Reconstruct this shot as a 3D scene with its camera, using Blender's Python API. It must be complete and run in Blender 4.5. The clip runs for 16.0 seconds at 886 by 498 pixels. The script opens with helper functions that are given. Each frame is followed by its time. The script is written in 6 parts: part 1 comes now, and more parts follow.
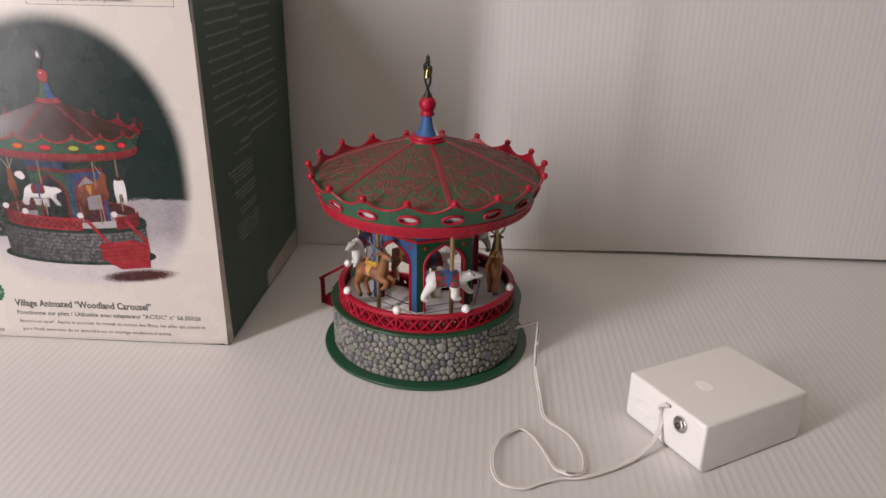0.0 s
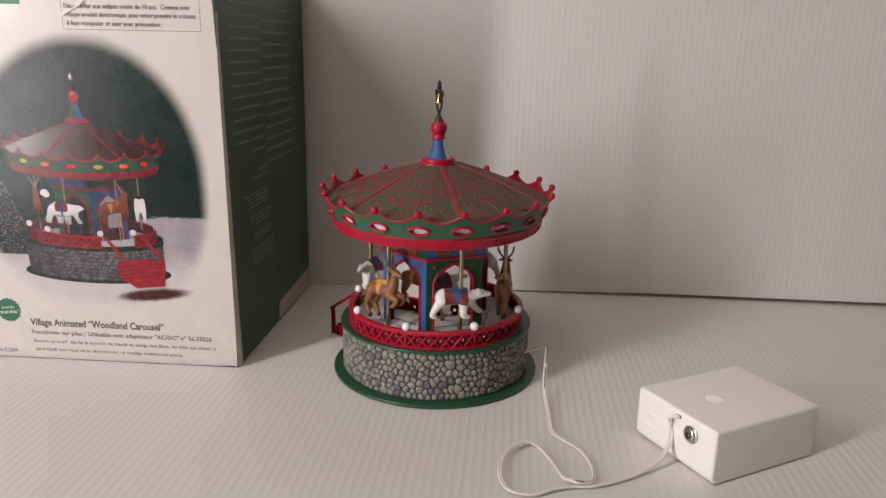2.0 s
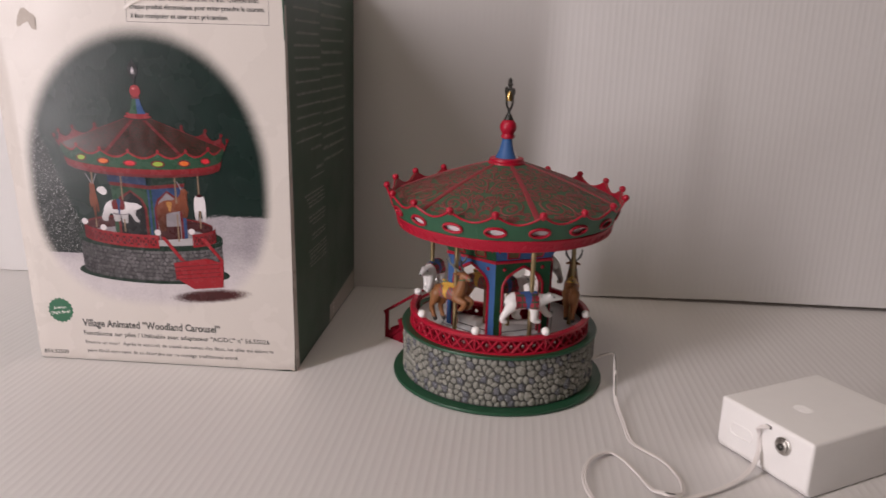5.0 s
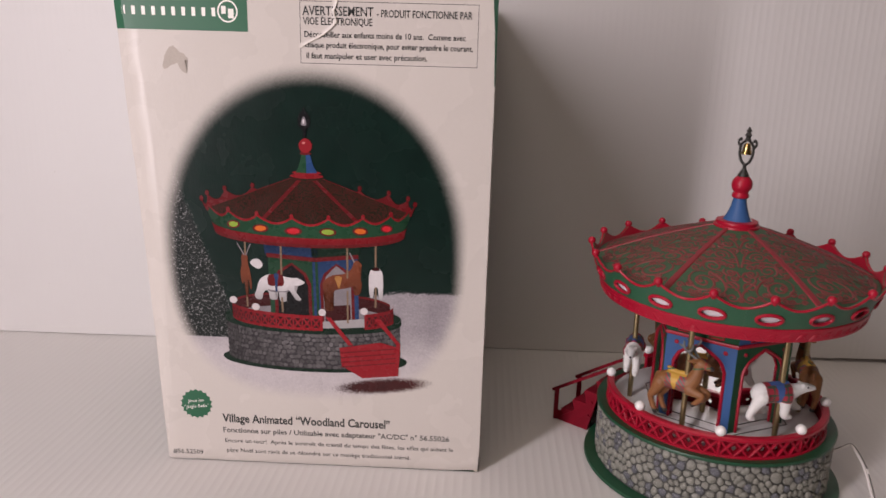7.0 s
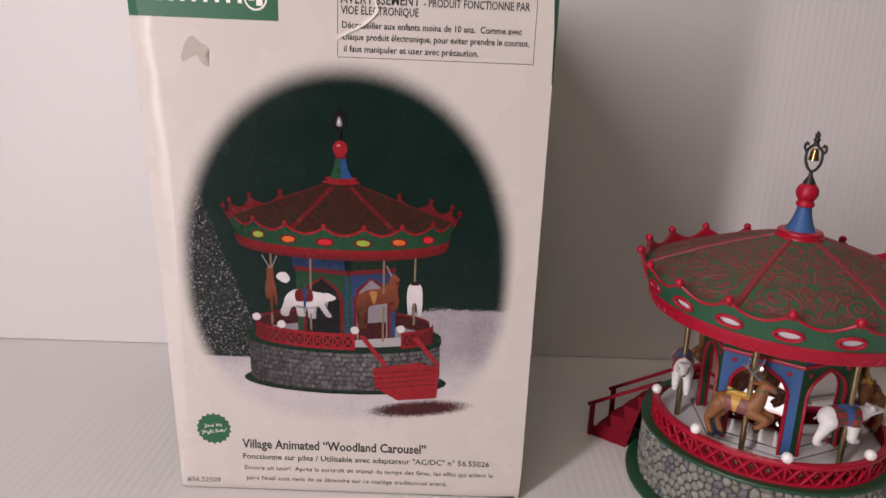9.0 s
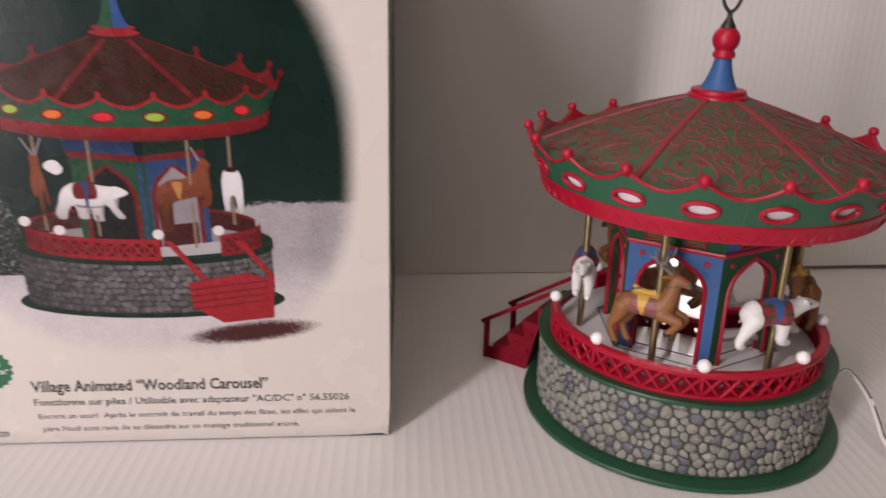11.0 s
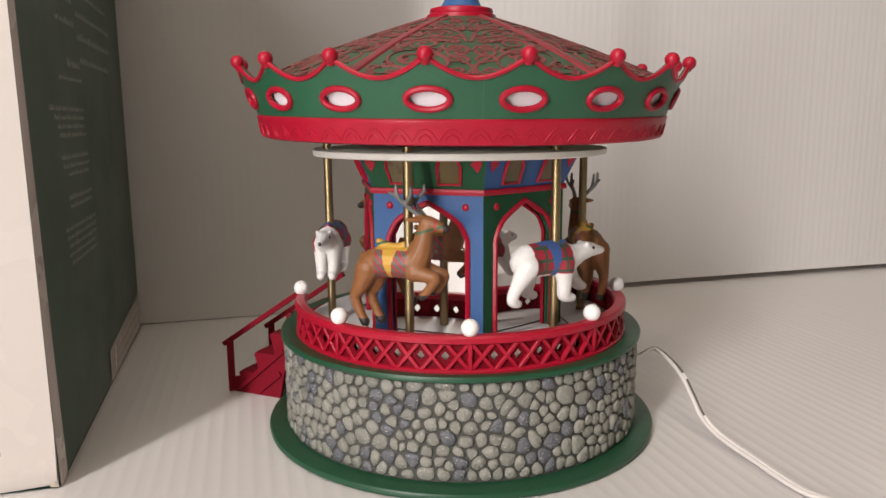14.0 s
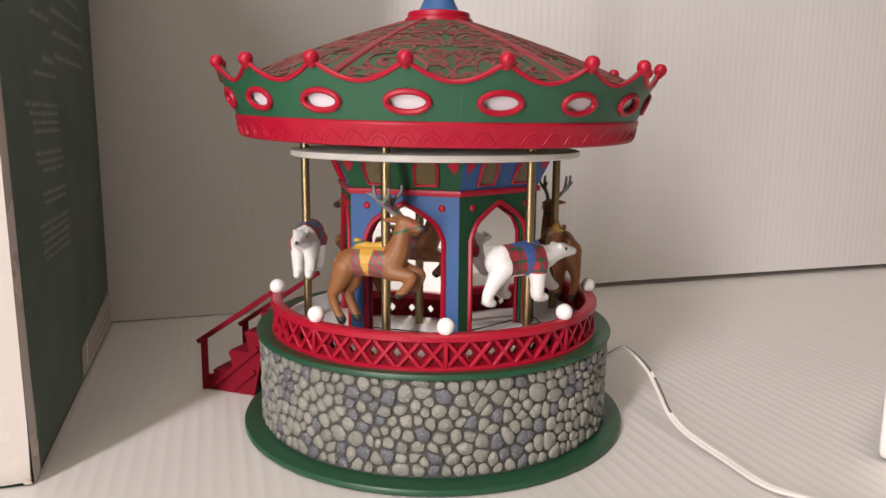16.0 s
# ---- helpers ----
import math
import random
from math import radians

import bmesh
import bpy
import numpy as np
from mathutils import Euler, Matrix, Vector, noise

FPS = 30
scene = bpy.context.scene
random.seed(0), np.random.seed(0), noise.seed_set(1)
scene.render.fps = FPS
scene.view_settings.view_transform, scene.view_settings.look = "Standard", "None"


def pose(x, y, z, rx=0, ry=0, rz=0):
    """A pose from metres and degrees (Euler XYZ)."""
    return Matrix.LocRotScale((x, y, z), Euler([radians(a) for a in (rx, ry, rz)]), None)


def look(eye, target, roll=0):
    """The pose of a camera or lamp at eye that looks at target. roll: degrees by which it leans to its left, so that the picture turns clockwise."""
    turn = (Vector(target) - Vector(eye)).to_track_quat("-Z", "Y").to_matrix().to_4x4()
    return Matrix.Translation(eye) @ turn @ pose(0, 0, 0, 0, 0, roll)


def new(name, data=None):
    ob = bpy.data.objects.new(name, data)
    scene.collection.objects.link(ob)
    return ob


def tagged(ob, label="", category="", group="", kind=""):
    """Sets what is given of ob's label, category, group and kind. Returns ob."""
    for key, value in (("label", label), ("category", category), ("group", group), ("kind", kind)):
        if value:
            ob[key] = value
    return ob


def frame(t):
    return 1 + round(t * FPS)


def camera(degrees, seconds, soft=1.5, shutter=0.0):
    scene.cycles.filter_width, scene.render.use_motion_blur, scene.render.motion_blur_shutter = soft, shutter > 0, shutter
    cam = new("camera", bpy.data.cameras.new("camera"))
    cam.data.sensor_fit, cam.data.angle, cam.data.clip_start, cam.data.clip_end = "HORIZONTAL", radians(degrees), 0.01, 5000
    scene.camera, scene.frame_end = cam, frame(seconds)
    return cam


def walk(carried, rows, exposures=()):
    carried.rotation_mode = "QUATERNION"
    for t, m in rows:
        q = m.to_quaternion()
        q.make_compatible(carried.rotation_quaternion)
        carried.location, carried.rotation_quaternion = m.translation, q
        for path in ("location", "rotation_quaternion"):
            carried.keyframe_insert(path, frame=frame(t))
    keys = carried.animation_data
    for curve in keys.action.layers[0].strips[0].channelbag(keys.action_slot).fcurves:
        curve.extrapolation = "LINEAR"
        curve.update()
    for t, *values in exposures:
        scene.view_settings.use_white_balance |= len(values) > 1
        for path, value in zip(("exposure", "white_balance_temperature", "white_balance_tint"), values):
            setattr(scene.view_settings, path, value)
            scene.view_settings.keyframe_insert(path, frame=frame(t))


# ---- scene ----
cam = camera(61.3, 16.0, shutter=0.4)
PATH = [
    (0, (-0.013, 0.016, 0.319), (-0.138, 1.865, -0.434), 1.0),
    (0.5, (-0.015, 0.02, 0.301), (-0.14, 1.875, -0.435), 0.9),
    (1, (-0.015, 0.014, 0.285), (-0.153, 1.904, -0.353), 0.8),
    (1.5, (-0.013, 0.004, 0.278), (-0.161, 1.916, -0.29), 1.0),
    (2, (-0.008, -0.011, 0.27), (-0.175, 1.91, -0.257), 1.2),
    (2.5, (-0.007, -0.016, 0.264), (-0.172, 1.907, -0.258), 1.2),
    (3, (-0.009, -0.015, 0.26), (-0.165, 1.908, -0.266), 1.3),
    (3.2, (-0.009, -0.015, 0.259), (-0.166, 1.908, -0.269), 1.3),
    (5.3, (-0.092, 0.009, 0.265), (-0.264, 1.933, -0.251), 1.7),
    (5.5, (-0.119, 0.017, 0.275), (-0.271, 1.941, -0.252), 1.7),
    (6, (-0.163, 0.033, 0.282), (-0.317, 1.962, -0.224), 1.5),
    (6.5, (-0.204, 0.061, 0.284), (-0.343, 1.994, -0.21), 1.5),
    (7, (-0.234, 0.089, 0.279), (-0.341, 2.026, -0.208), 1.6),
    (7.5, (-0.258, 0.11, 0.278), (-0.347, 2.051, -0.195), 1.7),
    (8, (-0.273, 0.116, 0.292), (-0.347, 2.06, -0.17), 1.8),
    (8.2, (-0.278, 0.119, 0.299), (-0.341, 2.06, -0.179), 2.0),
    (10.3, (-0.283, 0.17, 0.253), (-0.263, 2.074, -0.359), 1.5),
    (10.5, (-0.27, 0.181, 0.251), (-0.24, 2.077, -0.387), 1.3),
    (11, (-0.225, 0.215, 0.228), (-0.114, 2.098, -0.437), 1.2),
    (11.5, (-0.204, 0.224, 0.213), (-0.036, 2.103, -0.452), 1.5),
    (12, (-0.176, 0.24, 0.184), (0.056, 2.114, -0.476), 0.9),
    (12.5, (-0.158, 0.253, 0.16), (0.185, 2.117, -0.478), 0.2),
    (13, (-0.15, 0.268, 0.14), (0.28, 2.147, -0.392), 0.5),
    (13.5, (-0.154, 0.272, 0.139), (0.311, 2.174, -0.269), 0.2),
    (14, (-0.158, 0.271, 0.135), (0.343, 2.177, -0.204), -0.4),
    (14.5, (-0.157, 0.271, 0.133), (0.385, 2.168, -0.192), -0.3),
    (15, (-0.156, 0.27, 0.134), (0.401, 2.16, -0.205), 0.2),
    (15.5, (-0.161, 0.268, 0.136), (0.408, 2.156, -0.201), 0.4),
    (16, (-0.162, 0.267, 0.136), (0.418, 2.15, -0.204), 0.5),
]
walk(cam, [(t, look(eye, target, roll)) for t, eye, target, roll in PATH], exposures=[(0.0, -0.20, 6480, 11), (3.0, -0.29, 6480, 12), (5.5, -0.44, 6520, 15), (6.5, -0.48, 6530, 17), (8.0, -0.48, 6530, 17), (10.5, -0.29, 6520, 16), (12.5, 0.05, 6560, 9), (14.0, 0.20, 6620, 7), (16.0, 0.28, 6650, 9)])


# ---- light ----
def area_lamp(name, m, width, height, watts, colour):
    data = bpy.data.lights.new(name, "AREA")
    data.shape, data.size, data.size_y = "RECTANGLE", width, height
    data.energy, data.color = watts, colour
    ob = new(name, data)
    ob.matrix_world = m
    return ob


world = bpy.data.worlds.new("world")
scene.world = world
world.use_nodes = True
sky = world.node_tree.nodes.new("ShaderNodeTexSky")
sky.sky_type, sky.sun_disc, sky.sun_elevation, sky.sun_rotation = "NISHITA", False, radians(30), radians(220)
world.node_tree.links.new(sky.outputs[0], world.node_tree.nodes["Background"].inputs[0])
world.node_tree.nodes["Background"].inputs[1].default_value = 0.08

# a narrow window in the west wall, and an added, unseen ceiling fill lamp
area_lamp("window_light_west", look((-1.06, -0.465, 0.50), (-0.15, 0.6, 0.15)), 0.12, 1.6, 27.5, (1.0, 0.925, 0.935))
area_lamp("ceiling_fill_light", pose(-0.42, -0.55, 2.285), 1.2, 1.0, 20.0, (1.0, 0.865, 0.71))


# ---- node helpers ----
def mth(nt, op, a, b=None, c=None, clamp=False):
    n = nt.nodes.new("ShaderNodeMath")
    n.operation, n.use_clamp = op, clamp
    for i, v in enumerate((a, b, c)):
        if v is None:
            continue
        if isinstance(v, (int, float)):
            n.inputs[i].default_value = v
        else:
            nt.links.new(v, n.inputs[i])
    return n.outputs[0]


def mixc(nt, fac, a, b):
    n = nt.nodes.new("ShaderNodeMix")
    n.data_type = "RGBA"
    for sock, v in ((n.inputs[0], fac), (n.inputs[6], a), (n.inputs[7], b)):
        if isinstance(v, (int, float)):
            sock.default_value = v
        elif isinstance(v, tuple):
            sock.default_value = (*v, 1.0)
        else:
            nt.links.new(v, sock)
    return n.outputs[2]


def smooth(nt, v, lo, hi):
    n = nt.nodes.new("ShaderNodeMapRange")
    n.interpolation_type = "SMOOTHSTEP"
    n.inputs[1].default_value, n.inputs[2].default_value = lo, hi
    nt.links.new(v, n.inputs[0])
    return n.outputs[0]


def noise_tex(nt, co, scale, detail=3.0, rough=0.55):
    n = nt.nodes.new("ShaderNodeTexNoise")
    n.inputs["Scale"].default_value, n.inputs["Detail"].default_value, n.inputs["Roughness"].default_value = scale, detail, rough
    nt.links.new(co, n.inputs["Vector"])
    return n.outputs["Fac"]


def blank(name, rough=0.5, metal=0.0):
    m = bpy.data.materials.new(name)
    m.use_nodes = True
    nt = m.node_tree
    b = nt.nodes["Principled BSDF"]
    b.inputs["Roughness"].default_value, b.inputs["Metallic"].default_value = rough, metal
    co = nt.nodes.new("ShaderNodeTexCoord").outputs["Object"]
    return m, nt, b, co


def relief(nt, b, height, strength, distance):
    n = nt.nodes.new("ShaderNodeBump")
    n.inputs["Strength"].default_value, n.inputs["Distance"].default_value = strength, distance
    nt.links.new(height, n.inputs["Height"])
    nt.links.new(n.outputs[0], b.inputs["Normal"])


def paint(name, col, rough=0.45, var=0.16, big=90.0, fine=900.0, bump=0.12, metal=0.0, spec=0.5, wear=None, wear_at=0.66):
    """A painted or moulded surface: colour drifting at two scales, uneven gloss, fine relief, and worn spots where given."""
    m, nt, b, co = blank(name, rough, metal)
    n1, n2 = noise_tex(nt, co, big), noise_tex(nt, co, fine, 4.0)
    dark = tuple(c * (1 - var) for c in col)
    light = tuple(min(1.0, c * (1 + 0.6 * var)) for c in col)
    mix = mixc(nt, mth(nt, "MULTIPLY_ADD", n2, 0.45, mth(nt, "MULTIPLY", n1, 0.55)), dark, light)
    if wear:
        mix = mixc(nt, smooth(nt, n2, wear_at, wear_at + 0.12), mix, wear)
    nt.links.new(mix, b.inputs["Base Color"])
    nt.links.new(mth(nt, "MULTIPLY_ADD", n1, 0.25, rough - 0.12), b.inputs["Roughness"])
    b.inputs["Specular IOR Level"].default_value = spec
    relief(nt, b, n2, bump, 0.0004)
    return m


# ---- materials ----
RED = paint("red_plastic", (0.39, 0.007, 0.028), 0.38, 0.25, wear=(0.28, 0.012, 0.024), spec=0.35)
# red of the stairs, darkened: the shade they stand in is put into it
SHADED_RED = paint("shaded_red_paint", (0.19, 0.003, 0.014), 0.6, 0.3, spec=0.15)
SKIN_RED = paint("shaded_recess_red", (0.17, 0.003, 0.011), 0.6, 0.25, spec=0.12)
GREEN = paint("green_plastic", (0.022, 0.106, 0.053), 0.45, 0.18)
SEAM_GREEN = paint("light_green_plastic", (0.07, 0.17, 0.10), 0.4, 0.2)
BASE_GREEN = paint("base_green_plastic", (0.013, 0.070, 0.034), 0.4, 0.18)
ROOF_GREEN = paint("roof_green_paint", (0.043, 0.104, 0.052), 0.6, 0.3, wear=(0.17, 0.05, 0.04), wear_at=0.60)
RIB_RED = paint("rib_red_paint", (0.26, 0.024, 0.034), 0.5, 0.3, wear=(0.16, 0.06, 0.045), wear_at=0.62)
ROOF_RED = paint("scroll_red_paint", (0.20, 0.044, 0.042), 0.55, 0.3, wear=(0.13, 0.07, 0.045), wear_at=0.62)
BLUE = paint("blue_paint", (0.038, 0.108, 0.280), 0.5, 0.2, spec=0.3)
PANEL_GREEN = paint("panel_green_paint", (0.014, 0.078, 0.034), 0.55, 0.25, spec=0.3)
CREAM = paint("cream_plastic", (0.87, 0.85, 0.79), 0.45, 0.08)
WHITE = paint("white_plastic", (0.88, 0.865, 0.85), 0.38, 0.06)
LENS = paint("milky_lens", (0.78, 0.76, 0.80), 0.3, 0.05)
BRASS = paint("brass", (0.36, 0.28, 0.15), 0.4, 0.3, metal=1.0)
BELL = paint("gold_bell_metal", (0.62, 0.42, 0.16), 0.25, 0.2, metal=1.0)
IRON = paint("black_iron_paint", (0.018, 0.017, 0.014), 0.45, 0.3, wear=(0.06, 0.045, 0.02))
STEEL = paint("nickel", (0.55, 0.53, 0.5), 0.25, 0.15, metal=1.0)
LEAD = paint("tinned_wire", (0.13, 0.125, 0.115), 0.4, 0.3)
DARK = paint("gap_black", (0.012, 0.012, 0.012), 0.5, 0.2)
GROUT = paint("grey_mortar", (0.066, 0.066, 0.060), 0.8, 0.3, bump=0.4)
DECK = paint("deck_white_paint", (0.68, 0.67, 0.67), 0.5, 0.12, wear=(0.5, 0.49, 0.48))
CABLE = paint("white_cable_vinyl", (0.76, 0.72, 0.70), 0.35, 0.08)
OLIVE = paint("olive_plastic", (0.10, 0.095, 0.035), 0.5, 0.2)
OPENING_BROWN = paint("dim_opening_brown", (0.12, 0.09, 0.04), 0.3, 0.3)
# unseen room surfaces, toned down to cut the light they bounce back
WALL = paint("room_shell_paint", (0.24, 0.212, 0.186), 0.8, 0.06, big=3.0, fine=60.0)
CARD = paint("cream_card", (0.595, 0.552, 0.512), 0.26, 0.05, big=25.0, fine=500.0, bump=0.05, spec=0.27)
CARD_EDGE = paint("worn_card_edge", (0.62, 0.56, 0.47), 0.7, 0.25)
CARD_RIM = paint("dark_card_edge", (0.22, 0.20, 0.17), 0.7, 0.5)
CARD_GREEN = paint("dark_green_card", (0.018, 0.068, 0.039), 0.38, 0.22, big=20.0, bump=0.05, spec=0.55)
INK = paint("dark_ink", (0.026, 0.028, 0.026), 0.5, 0.15)
PALE_INK = paint("grey_ink", (0.060, 0.058, 0.055), 0.5, 0.15)
LOGO_GREEN = paint("printed_green", (0.012, 0.11, 0.05), 0.4, 0.12, big=30.0)
SIDE_INK = paint("pale_print", (0.36, 0.38, 0.33), 0.5, 0.3, fine=1500.0)
SMUDGE = paint("grey_smudge", (0.45, 0.395, 0.345), 0.6, 0.25)


def board_material():
    """White twin-wall plastic sheet: faint dust and scuffs on a satin surface."""
    m, nt, b, co = blank("white_fluted_plastic", 0.42)
    n1, n2 = noise_tex(nt, co, 5.0, 4.0), noise_tex(nt, co, 160.0, 5.0)
    mix = mixc(nt, n1, (0.645, 0.622, 0.614), (0.70, 0.684, 0.678))
    mix = mixc(nt, smooth(nt, n2, 0.68, 0.8), mix, (0.58, 0.555, 0.53))
    nt.links.new(mix, b.inputs["Base Color"])
    nt.links.new(mth(nt, "MULTIPLY_ADD", n1, 0.2, 0.34), b.inputs["Roughness"])
    relief(nt, b, n2, 0.05, 0.0005)
    return m


BOARD = board_material()


def mirror_material():
    """Silvered plastic: a sharp mirror with a faint film of dust."""
    m, nt, b, co = blank("silvered_plastic", 0.03, 1.0)
    n = noise_tex(nt, co, 220.0, 4.0)
    nt.links.new(mixc(nt, n, (0.80, 0.79, 0.78), (0.90, 0.89, 0.88)), b.inputs["Base Color"])
    nt.links.new(mth(nt, "MULTIPLY_ADD", n, 0.05, 0.01), b.inputs["Roughness"])
    return m


MIRROR = mirror_material()


def stone_material(per_island):
    """Painted resin cobbles: beige grey, every fourth one slate grey, with pale flecks that also paint in glossy
    highlights.
    """
    m, nt, b, co = blank("painted_cobble_joined" if per_island else "painted_cobble", 0.27)
    if per_island:
        rnd = nt.nodes.new("ShaderNodeNewGeometry").outputs["Random Per Island"]
    else:
        rnd = nt.nodes.new("ShaderNodeObjectInfo").outputs["Random"]
    n1, n2 = noise_tex(nt, co, 260.0), noise_tex(nt, co, 1500.0, 4.0)
    shade = mixc(nt, rnd, (0.205, 0.206, 0.180), (0.300, 0.300, 0.262))
    slate = mth(nt, "GREATER_THAN", mth(nt, "FRACT", mth(nt, "MULTIPLY", rnd, 7.31)), 0.80)
    shade = mixc(nt, slate, shade, (0.120, 0.126, 0.152))
    shade = mixc(nt, mth(nt, "MULTIPLY", n1, 0.35), shade, (0.14, 0.135, 0.11))
    shade = mixc(nt, smooth(nt, n2, 0.57, 0.74), shade, (0.50, 0.50, 0.45))
    nt.links.new(shade, b.inputs["Base Color"])
    relief(nt, b, mth(nt, "MULTIPLY_ADD", n1, 1.8, n2), 0.8, 0.0007)
    return m


STONE, STONE_FAR = stone_material(False), stone_material(True)


def in_band(nt, v, lo, hi):
    return mth(nt, "MULTIPLY", mth(nt, "GREATER_THAN", v, lo), mth(nt, "LESS_THAN", v, hi))


def bear_material():
    m, nt, b, co = blank("painted_white_bear", 0.5)
    x, y, z = nt.nodes.new("ShaderNodeSeparateXYZ").outputs[:3]
    nt.links.new(co, nt.nodes[-1].inputs[0])
    n2 = noise_tex(nt, co, 700.0, 4.0)
    col = mixc(nt, n2, (0.68, 0.67, 0.65), (0.84, 0.83, 0.81))
    wob = mth(nt, "MULTIPLY_ADD", noise_tex(nt, co, 500.0, 1.0), 0.0008, -0.0004)
    xs = mth(nt, "ADD", x, wob)
    blanket = mth(nt, "MULTIPLY", in_band(nt, xs, -0.0120, 0.0046), mth(nt, "GREATER_THAN", mth(nt, "ADD", z, wob), -0.0046))
    inner = mth(nt, "MULTIPLY", in_band(nt, xs, -0.0113, 0.0039), mth(nt, "GREATER_THAN", mth(nt, "ADD", z, wob), -0.0039))
    px, pz = mth(nt, "SINE", mth(nt, "MULTIPLY", x, 1500.0)), mth(nt, "SINE", mth(nt, "MULTIPLY", z, 1350.0))
    check = mth(nt, "GREATER_THAN", mth(nt, "MAXIMUM", px, pz), 0.72)
    cloth = mixc(nt, mth(nt, "MULTIPLY", check, inner), (0.34, 0.025, 0.045), (0.04, 0.085, 0.05))
    col = mixc(nt, blanket, col, cloth)
    half = mth(nt, "MULTIPLY_ADD", z, 0.20, 0.0015)
    strap = mth(nt, "LESS_THAN", mth(nt, "ABSOLUTE", mth(nt, "ADD", xs, 0.0030)), mth(nt, "MAXIMUM", half, 0.0010))
    strap = mth(nt, "MULTIPLY", strap, mth(nt, "GREATER_THAN", z, -0.0068))
    strap = mth(nt, "MULTIPLY", strap, mth(nt, "LESS_THAN", x, 0.0046))
    seat = mth(nt, "MULTIPLY", in_band(nt, x, -0.0085, 0.0040), mth(nt, "GREATER_THAN", z, 0.0066))
    col = mixc(nt, mth(nt, "MAXIMUM", strap, seat), col, (0.055, 0.12, 0.33))
    nose = mth(nt, "GREATER_THAN", x, 0.0219)
    col = mixc(nt, nose, col, (0.02, 0.02, 0.02))
    ex, ez, ey = mth(nt, "SUBTRACT", x, 0.0152), mth(nt, "SUBTRACT", z, 0.0036), mth(nt, "SUBTRACT", mth(nt, "ABSOLUTE", y), 0.0026)
    d2 = mth(nt, "ADD", mth(nt, "MULTIPLY", ex, ex), mth(nt, "ADD", mth(nt, "MULTIPLY", ez, ez), mth(nt, "MULTIPLY", ey, ey)))
    col = mixc(nt, mth(nt, "LESS_THAN", d2, 0.0000006), col, (0.02, 0.02, 0.02))
    nt.links.new(col, b.inputs["Base Color"])
    relief(nt, b, n2, 0.25, 0.0004)
    return m


def deer_material():
    m, nt, b, co = blank("painted_brown_deer", 0.5)
    x, y, z = nt.nodes.new("ShaderNodeSeparateXYZ").outputs[:3]
    nt.links.new(co, nt.nodes[-1].inputs[0])
    n1, n2 = noise_tex(nt, co, 160.0), noise_tex(nt, co, 800.0, 4.0)
    col = mixc(nt, n1, (0.20, 0.078, 0.026), (0.34, 0.145, 0.050))
    col = mixc(nt, mth(nt, "MULTIPLY", n2, 0.35), col, (0.14, 0.055, 0.02))
    wob = mth(nt, "MULTIPLY_ADD", noise_tex(nt, co, 500.0, 1.0), 0.0008, -0.0004)
    xs = mth(nt, "ADD", x, wob)
    blanket = mth(nt, "MULTIPLY", in_band(nt, xs, -0.0112, 0.0010), in_band(nt, mth(nt, "ADD", z, wob), -0.0062, 0.0065))
    stripe = mth(nt, "GREATER_THAN", mth(nt, "SINE", mth(nt, "MULTIPLY", mth(nt, "ADD", x, z), 2000.0)), 0.1)
    col = mixc(nt, blanket, col, mixc(nt, stripe, (0.33, 0.04, 0.05), (0.10, 0.12, 0.09)))
    yellow = mth(nt, "MULTIPLY", mth(nt, "LESS_THAN", mth(nt, "ABSOLUTE", mth(nt, "ADD", xs, 0.0058)), mth(nt, "MULTIPLY_ADD", z, 0.20, 0.0015)), in_band(nt, z, -0.0066, 0.0095))
    seat = mth(nt, "MULTIPLY", in_band(nt, x, -0.0118, 0.0006), in_band(nt, z, 0.0052, 0.0095))
    col = mixc(nt, mth(nt, "MAXIMUM", yellow, seat), col, (0.58, 0.33, 0.05))
    hoof = mth(nt, "MAXIMUM", mth(nt, "LESS_THAN", z, -0.0208), mth(nt, "MULTIPLY", mth(nt, "LESS_THAN", z, -0.0104), mth(nt, "GREATER_THAN", x, 0.001)))
    col = mixc(nt, hoof, col, (0.025, 0.022, 0.02))
    col = mixc(nt, mth(nt, "GREATER_THAN", z, 0.0182), col, (0.15, 0.155, 0.15))
    collar = mth(nt, "MULTIPLY", in_band(nt, mth(nt, "ADD", z, mth(nt, "MULTIPLY", x, -0.3)), 0.0098, 0.0108), mth(nt, "LESS_THAN", z, 0.016))
    col = mixc(nt, collar, col, (0.05, 0.11, 0.05))
    halter = mth(nt, "MULTIPLY", in_band(nt, x, 0.0102, 0.0110), mth(nt, "GREATER_THAN", z, 0.009))
    col = mixc(nt, halter, col, (0.35, 0.04, 0.04))
    col = mixc(nt, mth(nt, "MULTIPLY", mth(nt, "GREATER_THAN", x, 0.0132), mth(nt, "GREATER_THAN", z, 0.008)), col, (0.03, 0.02, 0.02))
    nt.links.new(col, b.inputs["Base Color"])
    relief(nt, b, n2, 0.25, 0.0004)
    return m


# ---- mesh helpers ----
def finish(bm, name, shade=True):
    bmesh.ops.recalc_face_normals(bm, faces=bm.faces)
    me = bpy.data.meshes.new(name)
    bm.to_mesh(me)
    bm.free()
    if shade:
        me.polygons.foreach_set("use_smooth", [True] * len(me.polygons))
        me.set_sharp_from_angle(angle=radians(42))
    return me


def part(name, bm, material, parent, label="", shade=True):
    """Links a bmesh as one mesh object under a thing or a part."""
    ob = new(name, finish(bm, name, shade))
    ob.data.materials.append(material)
    ob.parent = parent
    return tagged(ob, label)


